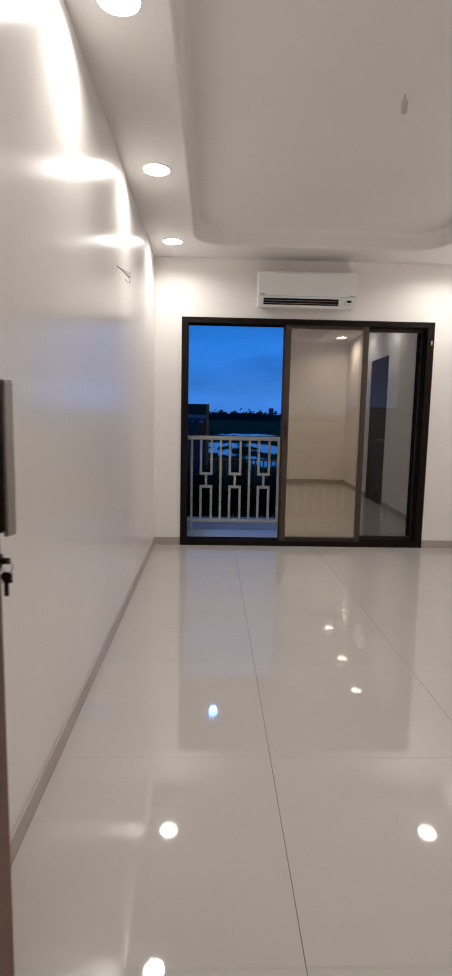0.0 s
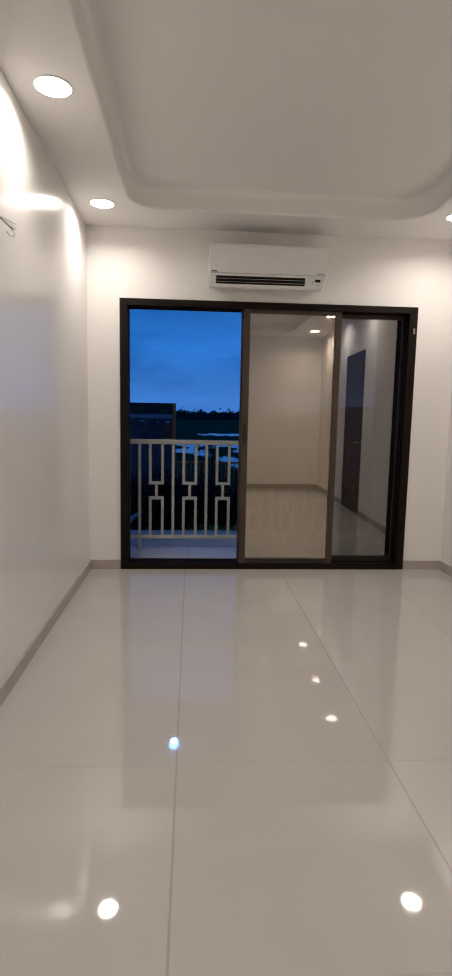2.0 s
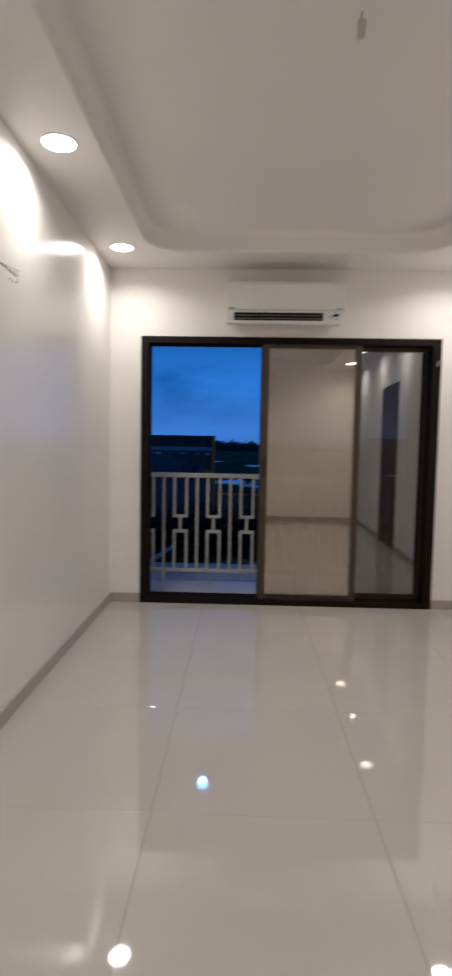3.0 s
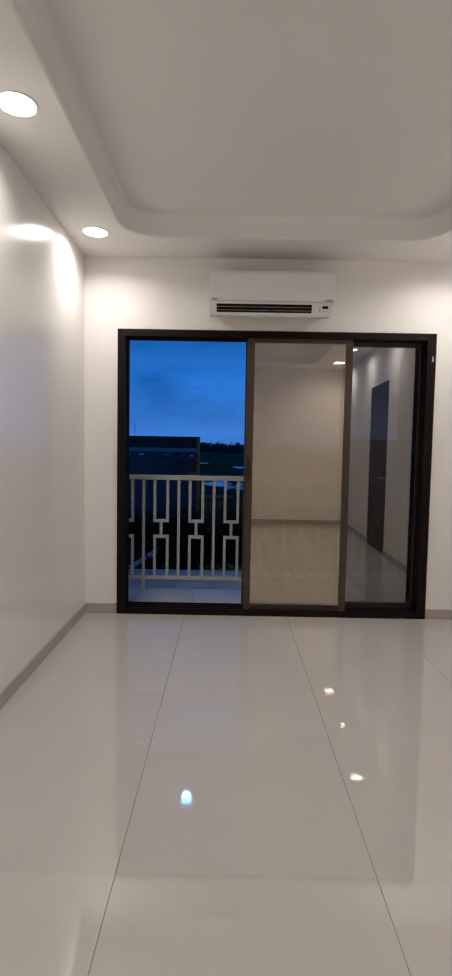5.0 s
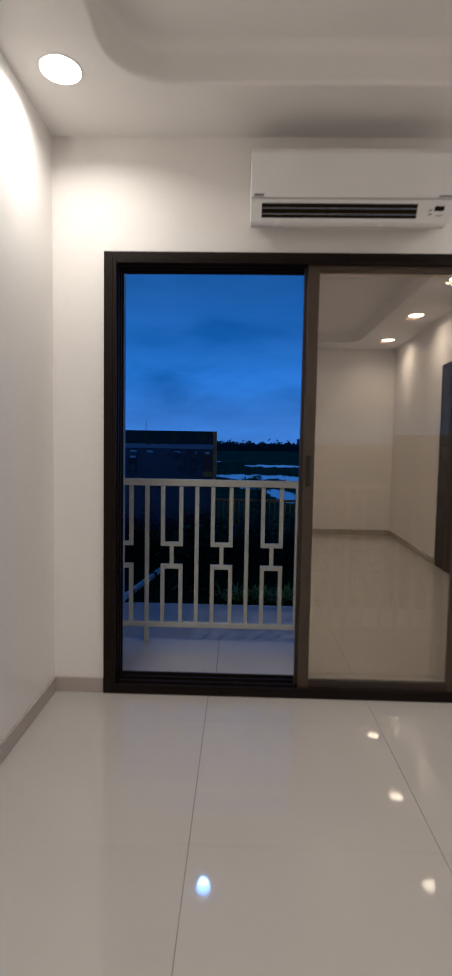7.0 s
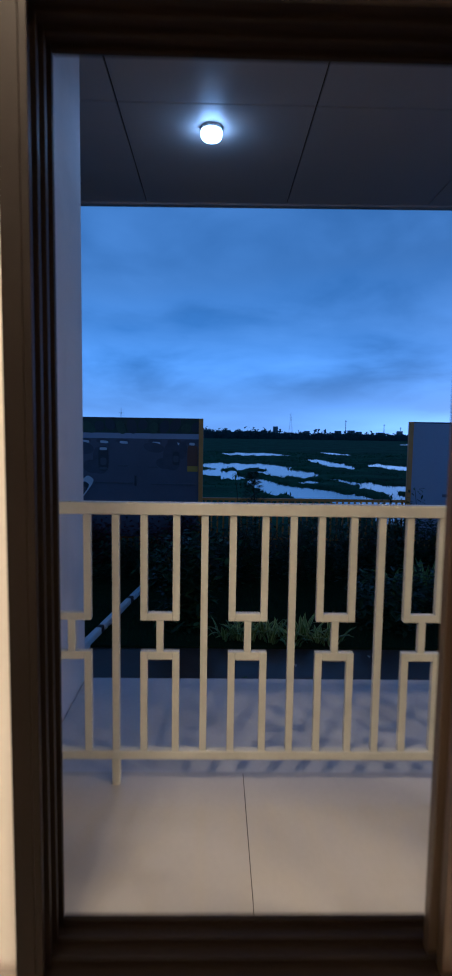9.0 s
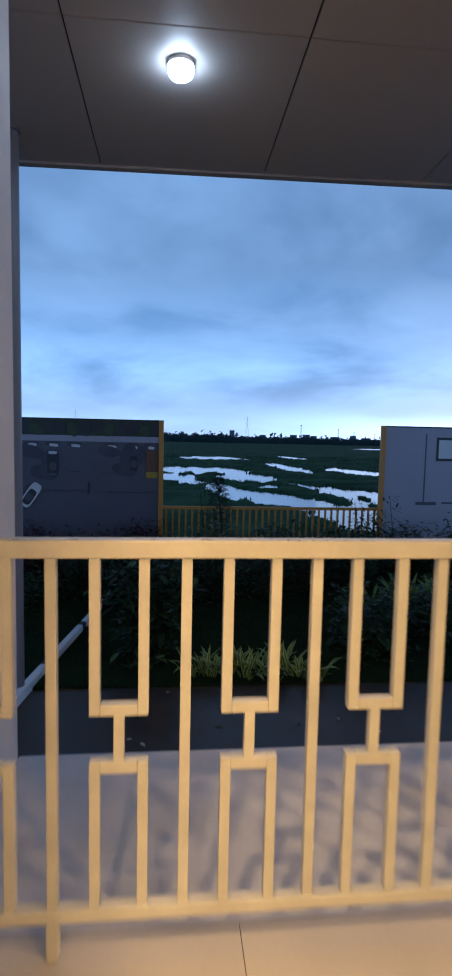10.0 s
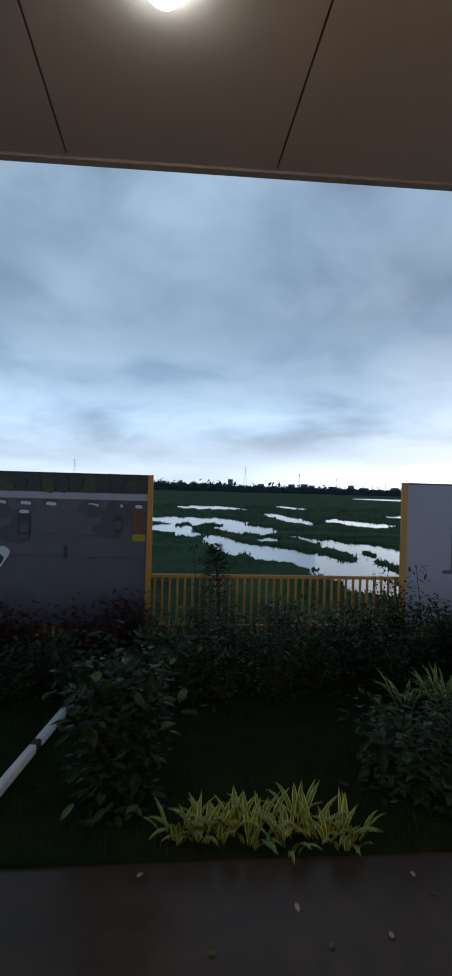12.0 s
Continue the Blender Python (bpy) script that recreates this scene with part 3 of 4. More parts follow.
def fan_hook():
    root = new("fan_hook")
    root.location = (1.53, -2.48, TZ)
    tagged(root, "small cream fan hook with capped wires on the ceiling", "hook")
    bm = bmesh.new()
    tube(bm, [(0, 0, 0), (0, 0, -0.03), (0.012, 0, -0.045), (0.0, 0, -0.06), (-0.012, 0, -0.045), (-0.004, 0, -0.032)], 0.004, 8)
    done("hook", bm, M_STEEL, root)
    bm = bmesh.new()
    box(bm, -0.014, 0.014, -0.012, 0.012, -0.090, -0.03)
    done("connector", bm, M_HOOK, root, 0.003)
    return root


fan_hook()

# ---- balcony ----
BZ = -0.02
# raised base under the house and the balcony
structure(block("plinth", -0.2, 3.7, -7.2, 0.175, -0.70, -0.102, M_SLAB), "grey cement plinth under the house", "plinth")
structure(block("plinth_balcony", -0.24, 3.29, 0.18, 1.78, -0.70, -0.252, M_SLAB), "grey cement plinth under the balcony", "plinth")
structure(block("slab", -0.002, 2.999, 0.905, 1.795, -0.25, BZ - 0.012, M_SLAB, bevel=0.01), "grey cement ledge beyond the railing", "ledge")
structure(block("wall_balcony_west", -0.25, -0.003, 0.18, 1.79, -0.25, 3.36, M_OUTWALL, bevel=0.006), "pale grey rendered side wall of the balcony", "wall")
structure(block("wall_balcony_east", 3.0, 3.3, 0.18, 1.79, -0.25, 3.36, M_OUTWALL), "pale grey rendered side wall of the balcony", "wall")


def canopy():
    """Soffit of composite panels with open joints, an edge trim at the front."""
    xs = [-3.6, -2.37, -1.14, 0.075, 1.305, 2.535, 3.765, 5.0]
    ys = [0.18, 1.18, 2.40, 3.92]
    g = 0.005
    bm = bmesh.new()
    for i in range(len(xs) - 1):
        for j in range(len(ys) - 1):
            box(bm, xs[i] + g, xs[i + 1] - g, ys[j] + g, ys[j + 1] - g, 3.36, 3.375)
    box(bm, xs[0], xs[-1], 0.18, 3.92, 3.377, 3.50, 1)
    box(bm, xs[0], xs[-1], 3.922, 3.985, 3.345, 3.52, 2)
    for v in bm.verts:                       # the front edge is not quite parallel to the house
        if v.co.y > 3.8:
            v.co.y -= 0.045 + 0.027 * v.co.x
    return structure(done("ceiling_canopy", bm, [M_CANOPY, M_JOINT, M_TRIM]), "grey-brown panelled balcony soffit with dark joints", "ceiling")


canopy()
# storey above, to close the house
structure(block("wall_upper", -3.6, 5.0, 0.0, 0.18, 3.36, 6.5, M_OUTWALL), "plain outer wall of the storey above", "wall")


def balcony_lamp():
    bm = bmesh.new()
    lathe(bm, [(0.0001, 0.0), (0.074, 0.0), (0.074, -0.022), (0.070, -0.024)], BLAMP, 40)
    o = done("balcony_lamp", bm, M_AC, smooth=False)
    bm = bmesh.new()
    lathe(bm, [(0.070, -0.012), (0.070, -0.040), (0.068, -0.056), (0.060, -0.067), (0.045, -0.074), (0.0001, -0.078)], BLAMP, 40)
    done("diffuser", bm, M_BLAMP, o, smooth=True)
    return tagged(o, "round surface-mounted cool white lamp, switched on", "ceiling lamp")


balcony_lamp()


def downpipe():
    root = new("downpipe")
    root.location = (-0.465, 3.45, -0.55)
    bm = bmesh.new()
    tube(bm, [(0, 0, 0), (0, 0, 3.91)], 0.055, 24)
    done("pipe", bm, M_PIPE, root, smooth=False)
    bm = bmesh.new()
    lathe(bm, [(0.056, 3.88), (0.068, 3.885), (0.068, 3.908), (0.056, 3.908)], (0, 0, 0), 24)
    done("collar", bm, M_PIPE, root)
    bm = bmesh.new()
    lathe(bm, [(0.056, 0.0), (0.075, 0.0), (0.075, 0.05), (0.056, 0.05)], (0, 0, 0), 24)
    done("collar", bm, M_PIPE, root)
    return tagged(root, "round grey painted column pipe under the canopy", "pipe")


downpipe()


# ---- railing ----
def railing():
    root = new("balcony_railing")
    tagged(root, "cream painted steel balcony railing with a square key pattern", "railing")
    Y, T, P = 0.833, 0.0135, 0.332
    top0, top1, b0, b1 = 1.034, 1.080, 0.083, 0.118
    block("top_rail", -0.002, 2.999, Y - 0.024, Y + 0.024, top0, top1, M_RAIL, root, 0.005)
    block("bottom_rail", -0.002, 2.999, Y - 0.018, Y + 0.018, b0, b1, M_RAIL, root, 0.004)
    F = [0.344 + P * k for k in range(-1, 10)]
    post = None
    for k, x in enumerate(F):
        if 0.05 < x < 2.98:
            block("bar", x - T, x + T, Y - T, Y + T, b1, top0, M_RAIL, root, 0.002)
        c = x + P / 2
        if c + 0.08 > 2.98 or c - 0.08 < 0.0:
            continue
        l, r = c - 0.074, c + 0.074
        bm = bmesh.new()
        box(bm, l, l + 0.027, Y - T, Y + T, 0.632, top0)
        box(bm, r - 0.027, r, Y - T, Y + T, 0.632, top0)
        box(bm, l + 0.027, r - 0.027, Y - T, Y + T, 0.632, 0.661)
        done("upper_loop", bm, M_RAIL, root, 0.002)
        block("link", c - 0.0135, c + 0.0135, Y - T + 0.001, Y + T - 0.001, 0.511, 0.632, M_RAIL, root, 0.002)
        bm = bmesh.new()
        box(bm, l, l + 0.027, Y - T, Y + T, b1, 0.511)
        box(bm, r - 0.027, r, Y - T, Y + T, b1, 0.511)
        box(bm, l + 0.027, r - 0.027, Y - T, Y + T, 0.480, 0.511)
        done("lower_loop", bm, M_RAIL, root, 0.002)
    rnd = random.Random(31)                  # chipped paint along the top edge
    bm = bmesh.new()
    for k in range(34):
        cx, n = rnd.uniform(0.05, 2.9), 9
        rx, ry = rnd.uniform(0.003, 0.012), rnd.uniform(0.0015, 0.004)
        ring = [bm.verts.new((cx + rx * rnd.uniform(0.6, 1.1) * math.cos(6.283 * i / n), Y - 0.0155 + rnd.uniform(-0.001, 0.001) + ry * math.sin(6.283 * i / n), top1 + 0.0006)) for i in range(n)]
        low = [bm.verts.new((v.co.x, v.co.y, top1 - 0.002)) for v in ring]
        bm.faces.new(ring)
        for i in range(n):
            bm.faces.new((ring[i], low[i], low[(i + 1) % n], ring[(i + 1) % n]))
    chips = done("paint_chips", bm, M_CHIP, root)
    chips["kind"] = "stuff"
    for x in (0.344, 0.344 + 4 * P, 0.344 + 7 * P):
        block("foot", x - 0.016, x + 0.016, Y - 0.016, Y + 0.016, BZ, b0, M_RAIL, root, 0.003)
    return root


railing()

# ---- ground outside ----
GZ = -0.55
structure(block("pavement", -4.2, 6.2, 1.80, 3.535, -0.8, GZ, M_PAVE), "dark wet paving beside the garden", "pavement")
# plain ground under and round the house, unseen, kept pale to light the soffit
structure(block("ground_yard", -60, 60, -40, 8.35, -1.5, -0.62, M_SLAB), "unseen grey ground round the house, pale to bounce light", "ground")
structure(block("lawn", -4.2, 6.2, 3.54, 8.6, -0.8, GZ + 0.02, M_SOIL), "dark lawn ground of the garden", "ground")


def leaf_material(name, color, var=0.35, rough=0.45, trans=0.15):
    m = material(name, color, rough, var=var, scale=14, fine=60, bump=0.0, spec=0.2)
    return m


M_LEAF = leaf_material("dark_green_leaf", (0.018, 0.038, 0.014))
M_LEAF_B = leaf_material("fresh_green_leaf", (0.060, 0.110, 0.035))
M_LEAF_R = leaf_material("dark_red_leaf", (0.050, 0.010, 0.014))
M_BLADE_G = leaf_material("blade_green", (0.085, 0.155, 0.035))
M_BLADE_Y = leaf_material("blade_pale_yellow", (0.36, 0.45, 0.15), 0.25)
M_LEAF_GLINT = leaf_material("pale_glint_leaf", (0.33, 0.31, 0.27), 0.3)
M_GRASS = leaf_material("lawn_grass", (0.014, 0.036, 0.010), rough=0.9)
M_STEM = material("woody_stem", (0.035, 0.026, 0.018), 0.8)
M_MARSH = material("marsh_grass", (0.044, 0.092, 0.044), 0.95, spec=0.03, var=0.75, scale=0.35, fine=4.0, bump=0.8, bump_scale=4, depth=0.05)
M_REED = material("reed_tufts", (0.044, 0.095, 0.042), 0.95, spec=0.03, var=0.5, scale=0.3, fine=2.0, bump=0)
# trees and buildings: distance haze is mixed into the bluish colour
M_WOODS = material("hazy_far_trees", (0.045, 0.066, 0.070), 0.95, spec=0.03, var=0.4, scale=0.05, fine=0.4, bump=0)
M_FARWALL = material("hazy_far_concrete", (0.15, 0.17, 0.20), 0.8)
# pylon steel, its colour lightened to stand for haze
M_PYLON_HAZE = material("haze_lightened_steel", (0.40, 0.42, 0.45), 0.6)
M_WATER = material("still_water", (0.03, 0.04, 0.045), 0.10, var=0.1, scale=0.2, fine=2, bump=0.08, bump_scale=3, spec=0.7, depth=0.02, rough_var=0.03)


def leaf(bm, p, d, up, length, width, mi=0, fold=0.25):
    """One oval leaf of six triangles, folded along its rib and drooping at the tip."""
    d = d.normalized()
    s = d.cross(up)
    s = s.normalized() if s.length > 1e-4 else Vector((1, 0, 0))
    u = s.cross(d)
    a = bm.verts.new(p)
    m1 = bm.verts.new(p + d * length * 0.5 - u * width * fold)
    t = bm.verts.new(p + d * length - u * length * 0.22)
    l1, l2 = [bm.verts.new(p + d * length * f + s * width * w - u * length * g) for f, w, g in ((0.25, 0.40, 0.0), (0.66, 0.43, 0.06))]
    r1, r2 = [bm.verts.new(p + d * length * f - s * width * w - u * length * g) for f, w, g in ((0.25, 0.40, 0.0), (0.66, 0.43, 0.06))]
    for q in ((a, l1, m1), (l1, l2, m1), (l2, t, m1), (a, m1, r1), (r1, m1, r2), (r2, m1, t)):
        bm.faces.new(q).material_index = mi


def shrub(name, place, radius, height, leaves, size, mats, label, seed, mix=0.2, category="shrub", base=0.12):
    """Forking stems and a ragged crown of single leaves."""
    rnd = random.Random(seed)
    root = new(name)
    root.location = place
    tagged(root, label, category)
    bm = bmesh.new()
    tips = []
    for k in range(9):
        a = rnd.uniform(0, 6.28)
        r = radius * rnd.uniform(0.15, 0.95)
        h = height * rnd.uniform(0.55, 1.0)
        pts = [Vector((0.03 * math.cos(a), 0.03 * math.sin(a), -0.03)),
               Vector((r * 0.35 * math.cos(a), r * 0.35 * math.sin(a), h * 0.4)),
               Vector((r * math.cos(a + 0.3), r * math.sin(a + 0.3), h * 0.93))]
        tube(bm, pts, [0.012, 0.008, 0.003], 5)
        tips.append(pts)
    done("stems", bm, M_STEM, root)
    bm = bmesh.new()
    for k in range(leaves):
        b = rnd.choice(tips)
        f = rnd.uniform(base, 1.0)
        c = b[0].lerp(b[1], f * 2) if f < 0.5 else b[1].lerp(b[2], f * 2 - 1)
        c = c + Vector((rnd.gauss(0, 1), rnd.gauss(0, 1), rnd.gauss(0, 0.6))) * radius * 0.26
        c.z = max(c.z, 0.02)
        a = rnd.uniform(0, 6.28)
        d = Vector((math.cos(a), math.sin(a), rnd.uniform(-0.5, 0.6)))
        s = size * rnd.uniform(0.6, 1.25)
        leaf(bm, c, d, Vector((0, 0, 1)), s, s * rnd.uniform(0.4, 0.62), 1 if rnd.random() < mix else 0)
    o = done("leaves", bm, mats, root)
    o["kind"] = "stuff"
    return root


def blade_clump(name, place, blades, length, label, seed, spread=0.10):
    """Arching strap leaves with pale margins."""
    rnd = random.Random(seed)
    bm = bmesh.new()
    for k in range(blades):
        a = rnd.uniform(0, 6.28)
        L = length * rnd.uniform(0.7, 1.2)
        d = Vector((math.cos(a), math.sin(a), 0))
        s = Vector((-d.y, d.x, 0))
        p0 = d * spread * rnd.random() + Vector((0, 0, -0.01))
        lean, w = rnd.uniform(0.25, 1.3), rnd.uniform(0.010, 0.018)
        rows = []
        for i in range(6):
            t = i / 5
            ang = radians(80) - lean * t * 1.35
            if i == 0:
                c = p0.copy()
            else:
                c = c + (d * math.cos(ang) + Vector((0, 0, 1)) * math.sin(ang)) * L / 5
            ww = w * (0.55 + 1.2 * t * (1 - t) * 2) * (1 - t ** 5)
            rows.append([bm.verts.new(c + s * ww * q + Vector((0, 0, 0.004 * abs(q)))) for q in (-1, -0.6, 0.6, 1)])
        for q, r in zip(rows, rows[1:]):
            for j in range(3):
                bm.faces.new((q[j], q[j + 1], r[j + 1], r[j])).material_index = 0 if j == 1 else 1
    o = done(name, bm, [M_BLADE_G, M_BLADE_Y], smooth=True)
    o.location = place
    return tagged(o, label, "plant", "variegated border plants")


LAWN = GZ + 0.02
rnd = random.Random(11)
for k in range(13):
    x = 0.82 + 1.03 * k / 12
    blade_clump("spider_plant", (x + rnd.uniform(-0.03, 0.03), 3.67 + rnd.uniform(-0.06, 0.17), LAWN), 14, 0.205,
                "green and cream striped strap-leaved plant at the lawn edge", 100 + k)
for k in range(7):
    blade_clump("spider_plant", (2.92 + 0.93 * rnd.random(), 5.35 + 0.40 * rnd.random(), LAWN), 16, 0.34,
                "green and cream striped strap-leaved plant among shrubs", 140 + k)

shrub("shrub", (0.445, 4.10, LAWN), 0.36, 1.10, 1500, 0.105, [M_LEAF, M_LEAF_B], "tall dark shrub with broad scattered leaves", 3, 0.10, base=0.02)
shrub("shrub", (2.43, 4.20, LAWN), 0.50, 0.60, 1300, 0.085, [M_LEAF, M_LEAF_B], "dark leafy shrub at the lawn edge", 5, 0.07, base=0.02)
shrub("shrub", (3.25, 4.65, LAWN), 0.55, 0.46, 1200, 0.085, [M_LEAF, M_LEAF_B], "dark leafy shrub at the lawn edge", 6, 0.07, base=0.02)
shrub("shrub", (-1.10, 5.5, LAWN), 0.50, 0.56, 520, 0.075, [M_LEAF, M_LEAF_B], "low dark shrub beside the white kerb", 7, 0.1)
for k in range(17):
    x = -3.6 + 0.56 * k + rnd.uniform(-0.15, 0.15)
    red = -3.0 < x < 0.35
    y = (7.1 if red else 6.75) + rnd.uniform(-0.3, 0.35)
    h = rnd.uniform(0.60, 0.76) if red else rnd.uniform(0.54, 0.80) if x < 1.5 else rnd.uniform(0.72, 1.05)
    shrub("hedge_shrub", (x, y, LAWN), 0.42, h, 950, 0.075, [M_LEAF_R if red else M_LEAF, M_LEAF_B if not red else M_LEAF],
          "dark red-leaved hedge plant below the board" if red else "dark green hedge shrub before the fence", 30 + k, 0.07)
for k in range(9):
    far = 0.45 if k > 4 else 0.0
    shrub("hedge_shrub", (-0.4 + 0.55 * k + rnd.uniform(-0.15, 0.15), 5.85 + far + rnd.uniform(-0.3, 0.25), LAWN), 0.42, rnd.uniform(0.56, 0.90), 950, 0.07,
          [M_LEAF, M_LEAF_B], "dark green hedge shrub before the fence", 60 + k, 0.06)


def sapling():
    r = random.Random(8)
    root = new("young_conifer")
    root.location = (1.30, 6.95, LAWN)
    tagged(root, "narrow dark conical young tree before the fence", "tree")
    bm = bmesh.new()
    tube(bm, [(0, 0, 0), (0.02, 0, 0.7), (-0.05, 0, 1.34)], [0.02, 0.012, 0.003], 6)
    done("trunk", bm, M_STEM, root)
    bm = bmesh.new()
    for k in range(1300):
        z = r.uniform(0.05, 1.0)
        w = 0.36 * (1.03 - z) + 0.03
        a = r.uniform(0, 6.28)
        p = Vector((w * r.random() * math.cos(a) - 0.04 * z, w * r.random() * math.sin(a), z * 1.33))
        leaf(bm, p, Vector((math.cos(a), math.sin(a), r.uniform(-0.2, 0.9))), Vector((0, 0, 1)), r.uniform(0.05, 0.1), 0.025)
    o = done("needles", bm, M_LEAF, root)
    o["kind"] = "stuff"


sapling()


def thin_weed(place, h, seed):
    r = random.Random(seed)
    root = new("tall_weed")
    root.location = place
    tagged(root, "thin tall weed with small drooping leaves", "plant")
    bm = bmesh.new()
    tube(bm, [(0, 0, 0), (0.03, 0, h * 0.5), (-0.04, 0.02, h)], [0.008, 0.006, 0.003], 5)
    done("stems", bm, M_STEM, root)
    bm = bmesh.new()
    for k in range(46):
        z = h * r.uniform(0.25, 1.02)
        a = r.uniform(0, 6.28)
        leaf(bm, Vector((r.gauss(0, 0.05), r.gauss(0, 0.05), z)), Vector((math.cos(a), math.sin(a), r.uniform(-0.7, 0.3))), Vector((0, 0, 1)), r.uniform(0.06, 0.12), 0.03, 1 if r.random() < 0.4 else 0)
    o = done("leaves", bm, [M_LEAF, M_LEAF_B], root)
    o["kind"] = "stuff"


thin_weed((1.05, 7.2, LAWN), 1.30, 1)
thin_weed((3.75, 7.0, LAWN), 1.13, 2)
thin_weed((3.35, 7.3, LAWN), 0.98, 3)


def lawn_grass():
    r = np.random.RandomState(5)
    n = 26000
    x, y = r.uniform(-2.5, 4.5, n), r.uniform(3.56, 7.6, n)
    a, h, lean = r.uniform(0, 6.28, n), r.uniform(0.018, 0.05, n), r.uniform(0.005, 0.03, n)
    w = 0.0035
    base = np.stack([x, y, np.full(n, LAWN - 0.002)], 1)
    side = np.stack([np.cos(a) * w, np.sin(a) * w, np.zeros(n)], 1)
    tip = base + np.stack([-np.sin(a) * lean, np.cos(a) * lean, h], 1)
    v = np.stack([base - side, base + side, tip], 1).reshape(-1, 3)
    f = np.arange(3 * n).reshape(-1, 3)
    me = bpy.data.meshes.new("lawn_grass")
    me.from_pydata(v.tolist(), [], f.tolist())
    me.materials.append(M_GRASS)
    tagged(new("lawn_grass", me), "short dark green lawn grass", "grass", kind="stuff")


lawn_grass()


# kerb of short painted blocks along the garden's side
def kerb():
    root = structure(new("kerb"), "white and black painted garden kerb blocks", "kerb")
    ax, ay, bx, by = -0.46, 3.15, -0.06, 5.95
    length = math.hypot(bx - ax, by - ay)
    yaw = math.atan2(by - ay, bx - ax)
    cuts = [0.0, 0.70, 0.78, 1.64, 1.74, 2.34, 2.46, length]
    for k, (s, e) in enumerate(zip(cuts, cuts[1:])):
        bm = bmesh.new()
        box(bm, s + 0.006, e - 0.006, -0.029, 0.029, -0.03, 0.06)
        o = done("block", bm, M_KERB_B if k % 2 else M_KERB_W, root, 0.012)
    root.matrix_basis = Matrix.Translation((ax, ay, LAWN)) @ Matrix.Rotation(yaw, 4, "Z")


kerb()


# fallen leaves on the paving, most coloured pale to stand for wet glints
rl = random.Random(21)
for k in range(14):
    bm = bmesh.new()
    a = rl.uniform(0, 6.28)
    leaf(bm, Vector((0, 0, 0)), Vector((math.cos(a), math.sin(a), 0.05)), Vector((0, 0, 1)), rl.uniform(0.03, 0.06), 0.028)
    o = done("fallen_leaf", bm, M_LEAF_B if k % 4 == 0 else M_LEAF_GLINT)
    o.location = (rl.uniform(0.4, 2.1), rl.uniform(2.4, 3.5), GZ + 0.008)
    tagged(o, "pale fallen leaf lying on the wet paving", "leaf", "fallen leaves on the paving")


# ---- fence and printed boards ----
FY = 7.95


def fence():
    root = tagged(new("garden_fence"), "low yellow painted steel picket fence before the marsh", "fence")
    block("top_rail", -5.0, 7.0, FY - 0.025, FY + 0.025, 0.255, 0.30, M_YELLOW, root, 0.005)
    block("low_rail", -5.0, 7.0, FY - 0.015, FY + 0.015, -0.40, -0.365, M_YELLOW, root, 0.004)
    bm = bmesh.new()
    box(bm, -0.014, 0.014, -0.014, 0.014, -0.55, 0.255)
    me = None
    for k in range(120):
        x = -4.95 + 0.1 * k
        if me is None:
            p = done("picket", bm, M_YELLOW, root)
            me = p.data
        else:
            p = new("picket", me)
            p.parent = root
        p.location = (x, FY, 0.0)


fence()


def board(x0, x1, z0, z1, mat, label):
    root = tagged(new("printed_board"), label, "billboard", "boards along the fence")
    root.location = (x0, FY - 0.1, 0)
    w = x1 - x0
    block("panel", 0.06, w - 0.06, -0.012, 0.012, z0, z1 - 0.02, mat, root)
    for x in (0.0, w - 0.07):
        block("post", x, x + 0.07, -0.035, 0.035, -0.55, z1, M_YELLOW, root, 0.004)
    block("cap", 0.07, w - 0.07, -0.018, 0.018, z1 - 0.02, z1, M_BLACKMETAL, root, 0.003)
    return root


lot = board(-2.04, 0.50, -0.35, 1.60, M_BOARD, "board printed with an aerial view of parked cars and trees")
lilac = board(3.87, 7.2, -0.35, 1.60, M_BOARD_B, "pale lilac printed board in a yellow steel frame")


def printed(root, name, cx, cz, w, h, mat, turn=0.0, power=0.0):
    """A flat printed patch on the face of a board, at world x and z; power rounds it: 2 an oval, 4 a car's outline.
    Each later patch lies a little proud of the one before."""
    bm = bmesh.new()
    d = 0.0145 + 0.0003 * len(root.children)
    if power:
        n, ring = 20, []
        for k in range(n):
            c, si = math.cos(2 * math.pi * k / n), math.sin(2 * math.pi * k / n)
            ring.append((math.copysign(abs(c) ** (2 / power), c) * w / 2, math.copysign(abs(si) ** (2 / power), si) * h / 2))
        lo, hi = [[bm.verts.new((x, y, z)) for x, z in ring] for y in (-0.011, -d)]
        bm.faces.new(lo)
        bm.faces.new(hi)
        for k in range(n):
            bm.faces.new((lo[k], lo[(k + 1) % n], hi[(k + 1) % n], hi[k]))
    else:
        box(bm, -w / 2, w / 2, -d, -0.011, -h / 2, h / 2)
    bmesh.ops.transform(bm, matrix=Matrix.Translation((cx - root.location.x, 0, cz)) @ Matrix.Rotation(radians(turn), 4, "Y"), verts=bm.verts[:])
    return done(name, bm, mat, root)


